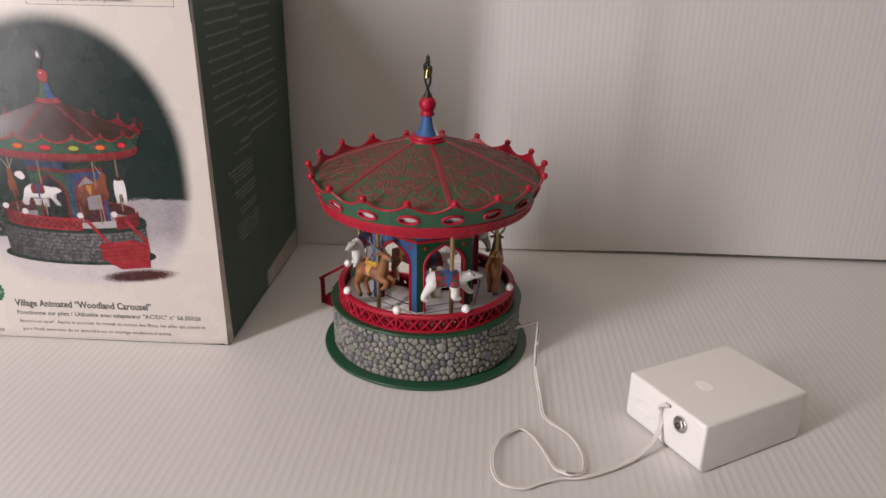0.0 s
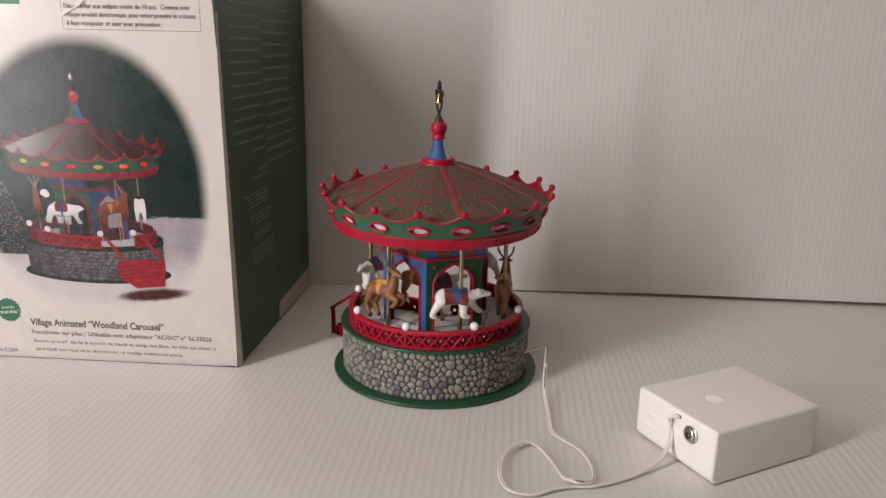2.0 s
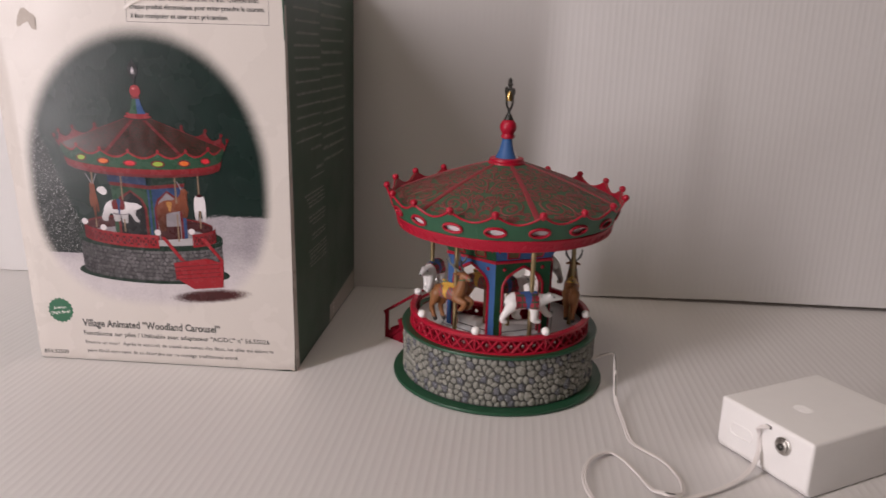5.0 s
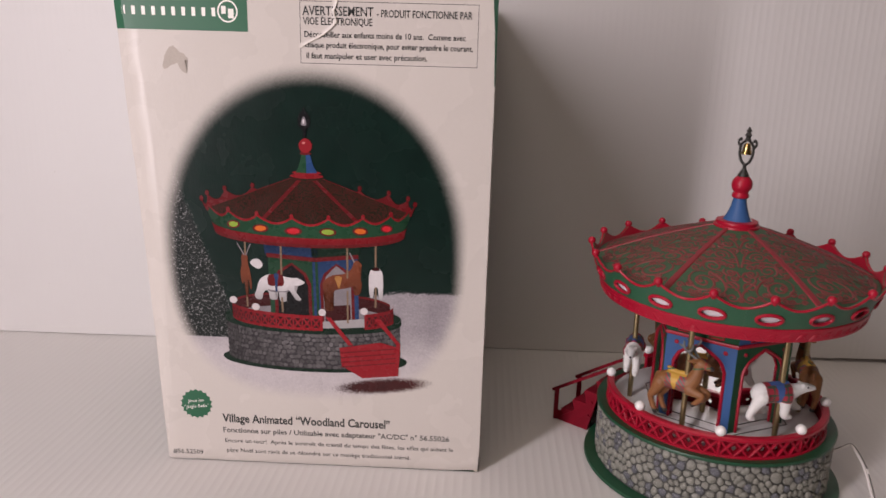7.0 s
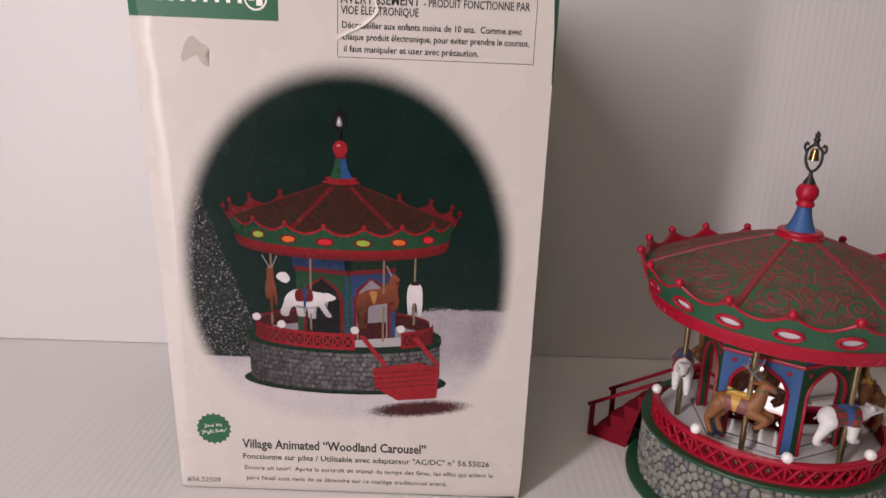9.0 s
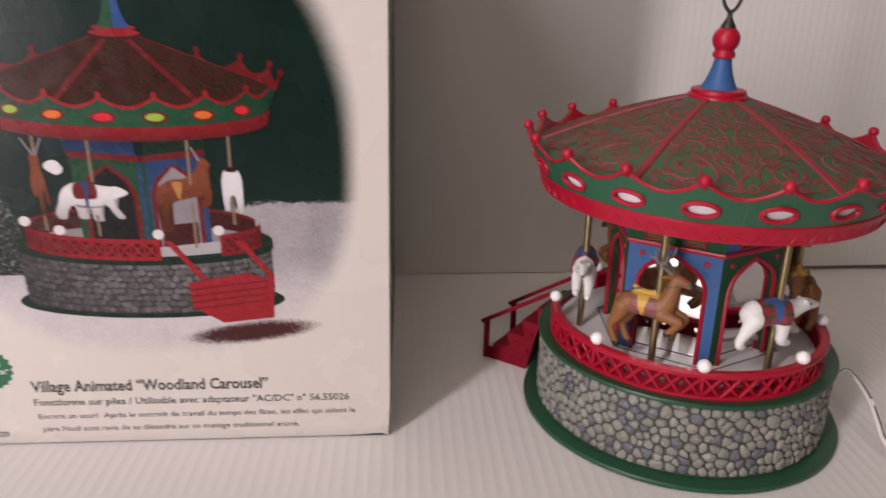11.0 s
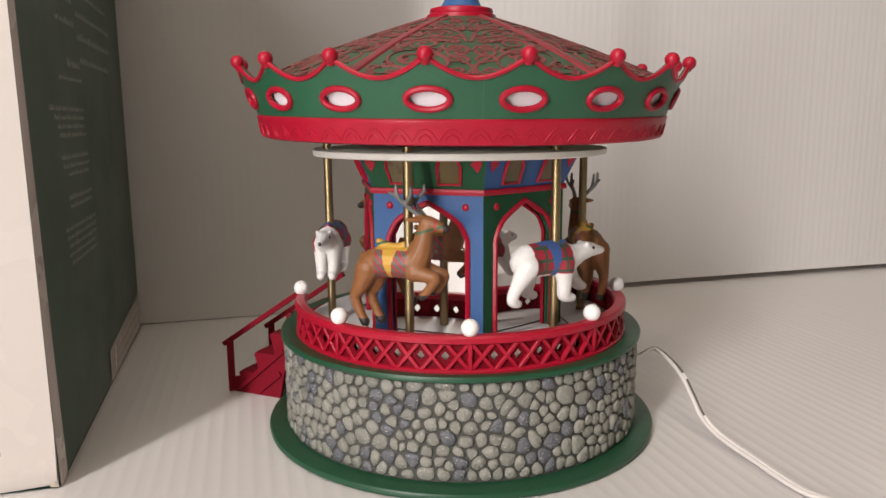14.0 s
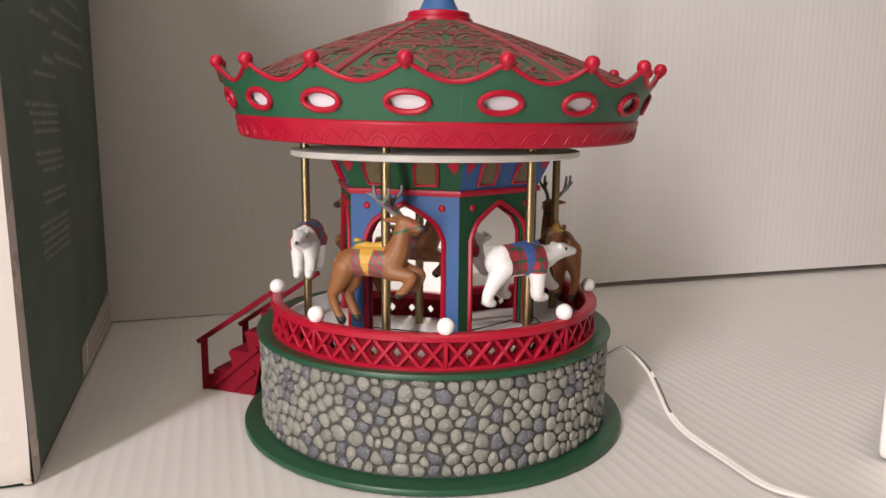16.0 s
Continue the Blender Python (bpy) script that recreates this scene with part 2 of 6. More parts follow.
def thing(name, at, label, category, group="", rz=0.0):
    ob = new(name)
    ob.empty_display_size = 0.02
    ob.matrix_world = pose(*at, 0, 0, rz)
    return tagged(ob, label, category, group)


def lathe(bm, profile, n=64, close=False, m=Matrix()):
    """Turns (radius, height) pairs about z."""
    rings = []
    for r, z in profile:
        if r < 1e-6:
            rings.append([bm.verts.new(m @ Vector((0, 0, z)))] * n)
        else:
            rings.append([bm.verts.new(m @ Vector((r * math.cos(2 * math.pi * i / n), r * math.sin(2 * math.pi * i / n), z))) for i in range(n)])
    pairs = list(zip(rings, rings[1:])) + ([(rings[-1], rings[0])] if close else [])
    for a, b in pairs:
        for i in range(n):
            vs = []
            for v in (a[i], a[(i + 1) % n], b[(i + 1) % n], b[i]):
                if v not in vs:
                    vs.append(v)
            if len(vs) > 2:
                bm.faces.new(vs)
    return bm


def tube(bm, pts, radius, sides=6, closed=False, flat=1.0, cap=True):
    """A round tube along points; radius may be one number or one a point."""
    pts = [Vector(p) for p in pts]
    n = len(pts)
    rings, up = [], None
    for i, p in enumerate(pts):
        if closed:
            d = pts[(i + 1) % n] - pts[i - 1]
        else:
            d = pts[min(i + 1, n - 1)] - pts[max(i - 1, 0)]
        d.normalize()
        if up is None:
            up = Vector((0, 0, 1)) if abs(d.z) < 0.9 else Vector((1, 0, 0))
        side = d.cross(up)
        if side.length < 1e-6:
            side = d.orthogonal()
        side.normalize()
        up = side.cross(d).normalized()
        r = radius[i] if isinstance(radius, (list, tuple)) else radius
        rings.append([bm.verts.new(p + r * (math.cos(a) * side + flat * math.sin(a) * up)) for a in (2 * math.pi * k / sides for k in range(sides))])
    for i in range(n if closed else n - 1):
        a, b = rings[i], rings[(i + 1) % n]
        for k in range(sides):
            bm.faces.new((a[k], a[(k + 1) % sides], b[(k + 1) % sides], b[k]))
    if not closed and cap:
        bm.faces.new(rings[0])
        bm.faces.new(rings[-1])
    return bm


def ball(bm, centre, r, n=12, squash=1.0):
    prof = [(r * math.sin(math.pi * i / (n // 2)), -r * squash * math.cos(math.pi * i / (n // 2))) for i in range(n // 2 + 1)]
    prof[0], prof[-1] = (0, -r * squash), (0, r * squash)
    return lathe(bm, prof, n, m=Matrix.Translation(centre))


def box_mesh(bm, size, m=Matrix(), bevel=0.0, segments=2):
    made = bmesh.ops.create_cube(bm, size=1.0, matrix=m @ Matrix.Diagonal((*size, 1)))
    if bevel:
        edges = {e for v in made["verts"] for e in v.link_edges}
        bmesh.ops.bevel(bm, geom=list(edges), offset=bevel, segments=segments, affect="EDGES", profile=0.6)
    return bm


def bar(bm, a, b, w, h):
    """A straight bar of w by h between two points."""
    a, b = Vector(a), Vector(b)
    d = b - a
    m = Matrix.Translation((a + b) / 2) @ d.to_track_quat("X", "Z").to_matrix().to_4x4()
    return box_mesh(bm, (d.length, w, h), m)


def spline(pts, n=8, closed=False):
    """A smooth line through points (Catmull-Rom)."""
    pts = [Vector(p) for p in pts]
    k, out = len(pts), []
    for i in range(k if closed else k - 1):
        if closed:
            p0, p1, p2, p3 = pts[i - 1], pts[i], pts[(i + 1) % k], pts[(i + 2) % k]
        else:
            p0, p1, p2, p3 = pts[max(i - 1, 0)], pts[i], pts[i + 1], pts[min(i + 2, k - 1)]
        for j in range(n):
            t = j / n
            out.append(0.5 * (2 * p1 + (p2 - p0) * t + (2 * p0 - 5 * p1 + 4 * p2 - p3) * t * t + (3 * p1 - p0 - 3 * p2 + p3) * t ** 3))
    if not closed:
        out.append(pts[-1])
    return out


def polar(r, degrees, z):
    return Vector((r * math.cos(radians(degrees)), r * math.sin(radians(degrees)), z))


# ---- the setting: fluted plastic sheets in a closed room ----
def fluted(name, along, across, pitch, depth, m, label, category, thick=0.004, foot=None):
    """A twin-wall plastic sheet: ribs run along y, and the face sinks a little between them. It spans along and across, (from, to)."""
    bm = bmesh.new()
    count = int((across[1] - across[0]) / pitch)
    shape = ((0.0, 0.0), (0.14, -0.35), (0.5, -1.0), (0.86, -0.35))
    top, low = [], []
    for i in range(count):
        for u, d in shape:
            x = across[0] + (i + u) * pitch
            y0 = foot(x) if foot else along[0]
            dz = d * depth * (0.75 + 0.5 * noise.noise(Vector((i * 0.7, 3.1, 0.0))))
            ys = [y0 + (along[1] - y0) * k / 10 for k in range(11)]
            top.append([bm.verts.new((x, y, dz)) for y in ys])
            low.append((bm.verts.new((x, y0, -thick)), bm.verts.new((x, along[1], -thick))))
    for a, b, p, q in zip(top, top[1:], low, low[1:]):
        for k in range(10):
            bm.faces.new((a[k], b[k], b[k + 1], a[k + 1]))
        bm.faces.new((a[0], p[0], q[0], b[0]))
        bm.faces.new((a[-1], b[-1], q[1], p[1]))
        bm.faces.new((p[0], p[1], q[1], q[0]))
    for a, p in ((top[0], low[0]), (top[-1], low[-1])):
        bm.faces.new([*a, p[1], p[0]])
    me = finish(bm, name)
    me.set_sharp_from_angle(angle=radians(60))
    ob = new(name, me)
    me.materials.append(BOARD)
    ob.matrix_world = m
    return tagged(ob, label, category, kind="structure")


PITCH = 0.0062
fluted("ground", (0.06, 0.845), (-0.88, 1.0), PITCH, 0.00032, pose(0, 0, 0, 0, 0, 0), "white fluted plastic sheet lying flat under everything", "plastic sheet")


def wall_foot(x):
    """The second back sheet's lower edge lifts off the ground and is a little ragged near its end."""
    rag = 0.0011 * max(0.0, noise.noise(Vector((x * 90.0, 0.0, 5.0)))) if x < 0.15 else 0.0
    return 0.0012 + 0.0036 * min(1.0, max(0.0, x / 0.2)) - rag


fluted("backdrop_1", (0.0006, 0.62), (-0.8655, 0.003), PITCH, 0.00010, pose(-0.033, 0.8033, 0, 90, 0, 2.0), "white fluted plastic sheet standing upright behind the carton", "plastic sheet")
fluted("backdrop_2", (0.0, 0.62), (0.0, 0.98), PITCH, 0.00028, pose(-0.0335, 0.8029, 0, 90, 0, 1.0), "white fluted plastic sheet standing upright, its foot slightly raised", "plastic sheet", foot=wall_foot)


def slab(name, lo, hi, label, holes=()):
    """A wall, floor or ceiling slab with rectangular openings (y or x range, z range)."""
    bm = bmesh.new()
    axis = 0 if hi[0] - lo[0] < hi[1] - lo[1] else 1
    u = 1 - axis
    if not holes:
        box_mesh(bm, [b - a for a, b in zip(lo, hi)], Matrix.Translation([(a + b) / 2 for a, b in zip(lo, hi)]))
    for (u0, u1, z0, z1) in holes:
        for a, b, c, d in ((lo[u], u0, lo[2], hi[2]), (u1, hi[u], lo[2], hi[2]), (u0, u1, lo[2], z0), (u0, u1, z1, hi[2])):
            p, q = list(lo), list(hi)
            p[u], q[u], p[2], q[2] = a, b, c, d
            box_mesh(bm, [t - s for s, t in zip(p, q)], Matrix.Translation([(s + t) / 2 for s, t in zip(p, q)]))
    ob = new(name, finish(bm, name, False))
    ob.data.materials.append(WALL)
    return tagged(ob, label, "wall" if "wall" in name else name, kind="structure")


slab("table", (-0.90, 0.05, -0.75), (1.05, 1.35, -0.0045), "plain pale table under the plastic sheet")
# added room shell, out of view, which closes the place and bounces light
slab("floor", (-1.2, -2.5, -0.85), (2.3, 1.5, -0.75), "plain pale floor")
slab("ceiling", (-1.2, -2.5, 2.3), (2.3, 1.5, 2.4), "plain ceiling")
slab("wall_west", (-1.2, -2.5, -0.75), (-1.1, 1.5, 2.3), "plain room wall with a narrow tall window", [(-0.60, -0.38, -0.45, 1.22)])
slab("wall_east", (2.2, -2.5, -0.75), (2.3, 1.5, 2.3), "plain room wall")
slab("wall_north", (-1.1, 1.4, -0.75), (2.2, 1.5, 2.3), "plain room wall behind the backdrop")
slab("wall_south", (-1.1, -2.5, -0.75), (2.2, -2.4, 2.3), "plain room wall facing the backdrop")


# ---- carton with a printed front ----
BX0, BX1, BTOP = -0.4500, -0.2310, 0.3235
carton = thing("carton", (-0.3435, 0.67, 0.0), "worn cream and dark green carton with a printed carousel picture", "box")
CB = Vector((-0.3435, 0.67, 0.0))


def crease(z):
    """Where the front card is bent back along its worn outer edge."""
    ends = ((0.0, 0.0020), (0.05, 0.0050), (0.10, 0.0098), (0.15, 0.0115), (0.20, 0.0098), (0.25, 0.0072), (0.29, 0.0060), (0.34, 0.0060))
    for (z0, w0), (z1, w1) in zip(ends, ends[1:]):
        if z <= z1:
            w = w0 + (w1 - w0) * (z - z0) / (z1 - z0)
            break
    return BX0 - 0.0125 * z / BTOP + w * (1 + 0.12 * noise.noise(Vector((z * 60.0, 2.0, 0.0))) - 0.12)


def front(x, z, off=0.0):
    """A place on the carton's front, which leans a little; off lifts it off the card."""
    bent = 0.30 * max(0.0, crease(z) - x) - 0.35 * max(0.0, z - (BTOP - 0.0046)) + 0.55 * max(0.0, 0.0032 - z)
    return Vector((x, 0.5570 + 0.022 * (x + 0.34) - 0.024 * z - off + bent, z)) - CB


def widen(x, z):
    return x + (0.0 if x > -0.3435 else -0.0125 * z / BTOP)


def build_carton():
    nx, nz = 34, 60
    zs = [0.0006] + [0.0032 + (BTOP - 0.0078) * k / (nz - 3) for k in range(nz - 2)] + [BTOP - 0.0023, BTOP]

    def column(i, z):
        """The bent strip takes the first six columns, the flat front the rest."""
        c, e = crease(z), widen(BX0, z)
        return e + (c - e) * i / 6 if i <= 6 else c + (BX1 - c) * (i - 6) / (nx - 6)

    back = lambda x, z: Vector((x, 0.7900 + 0.036 * (x + 0.231), z)) - CB
    bm = bmesh.new()
    f = [[bm.verts.new(front(column(i, z), z)) for z in zs] for i in range(nx + 1)]
    for i in range(nx):
        for k in range(nz):
            bm.faces.new((f[i][k], f[i + 1][k], f[i + 1][k + 1], f[i][k + 1]))
    # the bent lip round the printed front
    lip = [[bm.verts.new(front(widen(x, z), z) + Vector((0, 0.0025, 0))) for z in zs] for x in (BX0, BX1)]
    for x, row in ((BX0, lip[0]), (BX1, lip[1])):
        col = [bm.verts.new(front(widen(x, z), z)) for z in zs]
        for k in range(nz):
            bm.faces.new((col[k], col[k + 1], row[k + 1], row[k]))
    # a dented lower corner and a soft bend near the top edge
    for v in bm.verts:
        p = v.co + CB
        d = math.hypot(p.x - BX1, p.z)
        if d < 0.022:
            v.co += Vector((-0.0006, 0.0, 0.0010)) * (1 - d / 0.022)
        if p.x < crease(p.z) - 0.0006:
            v.co.y += 0.0011 * abs(noise.noise(Vector((p.x * 130.0, p.z * 60.0, 4.0))))
    part("front_panel", bm, CARD, carton, "cream printed card front panel")
    for name, x, s in (("side_panel", BX1, 1), ("side_panel", BX0, -1)):
        bm = bmesh.new()
        n = 12
        grid = []
        for j in range(n + 1):
            row = []
            for z in zs:
                xx = widen(x, z)
                a, b = front(xx, z) + Vector((0, 0.0022, 0)), back(xx, z)
                p = a.lerp(b, j / n)
                p.x += s * 0.0016 * math.sin(math.pi * j / n) * math.sin(math.pi * z / BTOP)
                row.append(bm.verts.new(p))
            grid.append(row)
        for j in range(n):
            for k in range(nz):
                bm.faces.new((grid[j][k], grid[j + 1][k], grid[j + 1][k + 1], grid[j][k + 1]))
        part(name, bm, CARD_GREEN, carton, "dark green card side")
    bm = bmesh.new()
    a, b = widen(BX0, BTOP), widen(BX1, BTOP)
    quad = [front(a, BTOP), front(b, BTOP), back(b, BTOP), back(a, BTOP)]
    lo = [bm.verts.new(p) for p in quad]
    hi = [bm.verts.new(p + Vector((0, 0, 0.0012))) for p in quad]
    bm.faces.new(lo), bm.faces.new(hi)
    for i in range(4):
        bm.faces.new((lo[i], lo[(i + 1) % 4], hi[(i + 1) % 4], hi[i]))
    part("top_flap", bm, CARD_GREEN, carton, "dark green card lid with worn edge", False)
    bm = bmesh.new()
    tube(bm, [front(a + (b - a) * i / 24, BTOP + 0.0004 + 0.0006 * noise.noise(Vector((i * 0.6, 0, 0))), 0.0002) for i in range(25)], 0.0009, 6)
    part("top_edge", bm, CARD_RIM, carton, "worn dark top edge")
    strip = [(BX1 - 0.0030, BTOP - 0.0048), (BX1 + 0.0002, BTOP - 0.0048), (BX1 + 0.0002, 0.265), (BX1 - 0.0004, 0.265), (BX1 - 0.0012, 0.295)]
    bm = bmesh.new()
    bm.faces.new([bm.verts.new(front(x, z, 0.00008)) for x, z in strip])
    wrap = [bm.verts.new(front(BX1, z) + Vector((0.0003, d, 0.0))) for z, d in ((0.265, 0.0), (BTOP, 0.0), (BTOP, 0.0028), (0.265, 0.0028))]
    bm.faces.new(wrap)
    part("corner_fold", bm, CARD_GREEN, carton, "dark green fold along the front edge", False)
    bm = bmesh.new()
    quad = [back(widen(BX0, z), z) for z in (0, BTOP)] + [back(widen(BX1, z), z) for z in (BTOP, 0)]
    bm.faces.new([bm.verts.new(p) for p in quad])
    bm.faces.new([bm.verts.new(p) for p in (front(BX0, 0.0003), front(BX1, 0.0003), back(BX1, 0.0003), back(BX0, 0.0003))])
    part("back_panel", bm, CARD_GREEN, carton, "", False)
    # crumpled corner chips
    for cx, cz, r in ((BX1 - 0.002, 0.0015, 0.0016), (BX0 - 0.0115, BTOP - 0.001, 0.0018), (BX1 - 0.001, BTOP - 0.001, 0.0018)):
        bm = bmesh.new()
        bmesh.ops.create_icosphere(bm, subdivisions=2, radius=r)
        for v in bm.verts:
            n = 1 + 0.5 * noise.noise(v.co * 500.0)
            v.co = front(cx + v.co.x * n, max(0.0006, cz + v.co.z * 1.2 * n), 0.0) + Vector((0, v.co.y * 0.22, 0))
        part("worn_corner", bm, CARD_EDGE, carton, "frayed brown card corner")


    bm = bmesh.new()
    e = widen(BX0, BTOP)
    rows = []
    for i in range(9):
        for_z = []
        for k in range(6):
            x, z = e - 0.0012 + 0.0140 * i / 8, BTOP - 0.0052 + 0.0082 * k / 5
            n = noise.noise(Vector((i * 0.9, k * 0.8, 7.0)))
            for_z.append(bm.verts.new(front(x + 0.0012 * n, min(z, BTOP + 0.0022 + 0.0012 * n), 0.0012 + 0.0018 * n + 0.0006 * (k % 2))))
        rows.append(for_z)
    for a, b in zip(rows, rows[1:]):
        for k in range(5):
            bm.faces.new((a[k], a[k + 1], b[k + 1], b[k]))
    crumple = part("crumpled_corner", bm, CARD_RIM, carton, "crushed dark corner of the lid", False)
    mod = crumple.modifiers.new("thickness", "SOLIDIFY")
    mod.thickness = 0.0006


build_carton()

LAYER = 0.000015


def flat_print(name, polys, material, layer, parent, label="", place=front):
    """Flat printed shapes on the carton: lists of (x, z) corners."""
    bm = bmesh.new()
    for poly in polys:
        vs = [bm.verts.new(place(x, z, LAYER * layer)) for x, z in poly]
        bm.faces.new(vs)
    if len(polys) > 1 and len(polys[0]) == 4:
        bmesh.ops.remove_doubles(bm, verts=bm.verts, dist=1e-7)
    bmesh.ops.triangulate(bm, faces=bm.faces)
    return part(name, bm, material, parent, label, False)


def letters(name, body, x0, x1, z, high, material, layer, place=front, parent=carton, tilt=0.0, bold=0.0):
    """A line of writing from x0 to x1, with its base at z and capitals of that height."""
    data = bpy.data.curves.new(name, "FONT")
    data.body, data.size, data.resolution_u, data.offset = body, 1.0, 2, bold
    tmp = new(name, data)
    me = bpy.data.meshes.new_from_object(tmp.evaluated_get(bpy.context.evaluated_depsgraph_get()))
    bpy.data.objects.remove(tmp)
    bm = bmesh.new()
    bm.from_mesh(me)
    bpy.data.meshes.remove(me)
    lo, hi = min(v.co.x for v in bm.verts), max(v.co.x for v in bm.verts)
    for v in bm.verts:
        x, y = x0 + (v.co.x - lo) / (hi - lo) * (x1 - x0), v.co.y / 0.69 * high
        v.co = place(x, z + y + tilt * (x - x0), LAYER * layer)
    ob = new(name, finish(bm, name, False))
    ob.data.materials.append(material)
    ob.parent = parent
    return ob


def rect(x0, z0, x1, z1):
    return [(x0, z0), (x1, z0), (x1, z1), (x0, z1)]


def oval(cx, cz, a, b, n=28, lo=0.0, hi=360.0):
    return [(cx + a * math.cos(radians(lo + (hi - lo) * i / n)), cz + b * math.sin(radians(lo + (hi - lo) * i / n))) for i in range(n if hi - lo >= 360 else n + 1)]


def picture_material():
    """The printed photograph's ground: a dark night sky over snow with a frosted fir, fading out at an oval edge."""
    m, nt, b, co = blank("printed_snow_scene", 0.24)
    x, y, z = nt.nodes.new("ShaderNodeSeparateXYZ").outputs[:3]
    nt.links.new(co, nt.nodes[-1].inputs[0])
    x, n1, n2 = mth(nt, "ADD", x, CB.x), noise_tex(nt, co, 70.0, 4.0), noise_tex(nt, co, 700.0, 4.0, 0.7)
    dx, dz = mth(nt, "DIVIDE", mth(nt, "ABSOLUTE", mth(nt, "ADD", x, 0.3435)), 0.1005), mth(nt, "DIVIDE", mth(nt, "ABSOLUTE", mth(nt, "ADD", z, -0.1630)), 0.1135)
    e = mth(nt, "MULTIPLY_ADD", smooth(nt, z, 0.20, 0.13), 0.7, 2.05)
    d = mth(nt, "ADD", mth(nt, "POWER", dx, e), mth(nt, "POWER", dz, e))
    night = mixc(nt, n1, (0.004, 0.011, 0.009), (0.006, 0.021, 0.016))
    line = mth(nt, "ADD", mth(nt, "MINIMUM", mth(nt, "MULTIPLY_ADD", x, 0.217, 0.1935), 0.1308), mth(nt, "MULTIPLY_ADD", n2, 0.008, -0.004))
    far = mixc(nt, mth(nt, "MULTIPLY_ADD", n2, 0.8, mth(nt, "MULTIPLY_ADD", n1, 0.6, -0.25)), (0.14, 0.125, 0.145), (0.50, 0.46, 0.48))
    near = mixc(nt, mth(nt, "MULTIPLY_ADD", n2, 0.6, mth(nt, "MULTIPLY", n1, 0.4)), (0.32, 0.29, 0.31), (0.68, 0.63, 0.63))
    snow = mixc(nt, smooth(nt, z, 0.078, 0.108), near, far)
    col = mixc(nt, smooth(nt, mth(nt, "SUBTRACT", line, z), -0.001, 0.001), night, snow)
    tree = mth(nt, "SUBTRACT", mth(nt, "MULTIPLY", mth(nt, "SUBTRACT", 0.208, z), 0.22), mth(nt, "ABSOLUTE", mth(nt, "ADD", x, mth(nt, "MULTIPLY_ADD", z, 0.14, 0.4040))))
    tree = mth(nt, "MULTIPLY", smooth(nt, mth(nt, "MULTIPLY_ADD", n2, 0.006, mth(nt, "SUBTRACT", tree, 0.003)), -0.001, 0.0015), mth(nt, "GREATER_THAN", z, 0.095))
    col = mixc(nt, tree, col, mixc(nt, smooth(nt, n2, 0.52, 0.70), (0.012, 0.016, 0.015), (0.30, 0.30, 0.30)))
    shx, shz = mth(nt, "DIVIDE", mth(nt, "ADD", x, 0.2985), 0.0345), mth(nt, "DIVIDE", mth(nt, "SUBTRACT", z, mth(nt, "MULTIPLY_ADD", x, 0.10, 0.0935)), 0.0062)
    sh = mth(nt, "ADD", mth(nt, "MULTIPLY", shx, shx), mth(nt, "MULTIPLY", shz, shz))
    col = mixc(nt, smooth(nt, mth(nt, "MULTIPLY_ADD", n2, 0.05, d), 0.76, 1.03), col, mixc(nt, mth(nt, "MULTIPLY_ADD", noise_tex(nt, co, 500.0, 4.0), 0.45, mth(nt, "MULTIPLY", noise_tex(nt, co, 25.0), 0.55)), (0.566, 0.525, 0.487), (0.613, 0.569, 0.528)))
    col = mixc(nt, smooth(nt, mth(nt, "MULTIPLY_ADD", n2, 1.1, sh), 1.65, 0.85), col, mixc(nt, n1, (0.02, 0.012, 0.012), (0.09, 0.02, 0.02)))
    nt.links.new(col, b.inputs["Base Color"])
    nt.links.new(mth(nt, "MULTIPLY_ADD", noise_tex(nt, co, 25.0), 0.16, 0.19), b.inputs["Roughness"])
    streak = nt.nodes.new("ShaderNodeMapping")
    streak.inputs["Scale"].default_value = (4.0, 1.0, 1.0)
    nt.links.new(co, streak.inputs["Vector"])
    b.inputs["Specular IOR Level"].default_value = 0.24
    relief(nt, b, mth(nt, "MULTIPLY_ADD", noise_tex(nt, streak.outputs[0], 170.0, 3.0), 0.35, noise_tex(nt, co, 55.0, 3.0)), 0.20, 0.001)
    return m


def printed(name, col, var=0.3, scale=900.0, turn=None, lit=None):
    """A printed colour; turn (x, half width, depth) darkens a round form towards its sides, lit (z low, z high, depth) towards its underside, as the photograph has it."""
    m, nt, b, co = blank(name, 0.20)
    x, y, z = nt.nodes.new("ShaderNodeSeparateXYZ").outputs[:3]
    nt.links.new(co, nt.nodes[-1].inputs[0])
    n1, n2 = noise_tex(nt, co, 120.0), noise_tex(nt, co, scale, 4.0)
    k = mth(nt, "MULTIPLY_ADD", n2, 0.9 * var, mth(nt, "MULTIPLY_ADD", n1, 0.9 * var, 1.0 - 0.9 * var))
    if turn:
        u = mth(nt, "DIVIDE", mth(nt, "ADD", x, CB.x - turn[0]), turn[1])
        k = mth(nt, "MULTIPLY", k, mth(nt, "MULTIPLY_ADD", mth(nt, "MULTIPLY", u, u), -turn[2], 1.0, True))
    if lit:
        k = mth(nt, "MULTIPLY", k, mth(nt, "MULTIPLY_ADD", smooth(nt, z, lit[0], lit[1]), lit[2], 1.0 - lit[2]))
    nt.links.new(mixc(nt, k, tuple(0.06 * c for c in col), tuple(min(1.0, 1.1 * c) for c in col)), b.inputs["Base Color"])
    nt.links.new(mth(nt, "MULTIPLY_ADD", n1, 0.2, 0.17), b.inputs["Roughness"])
    b.inputs["Specular IOR Level"].default_value = 0.26
    return m


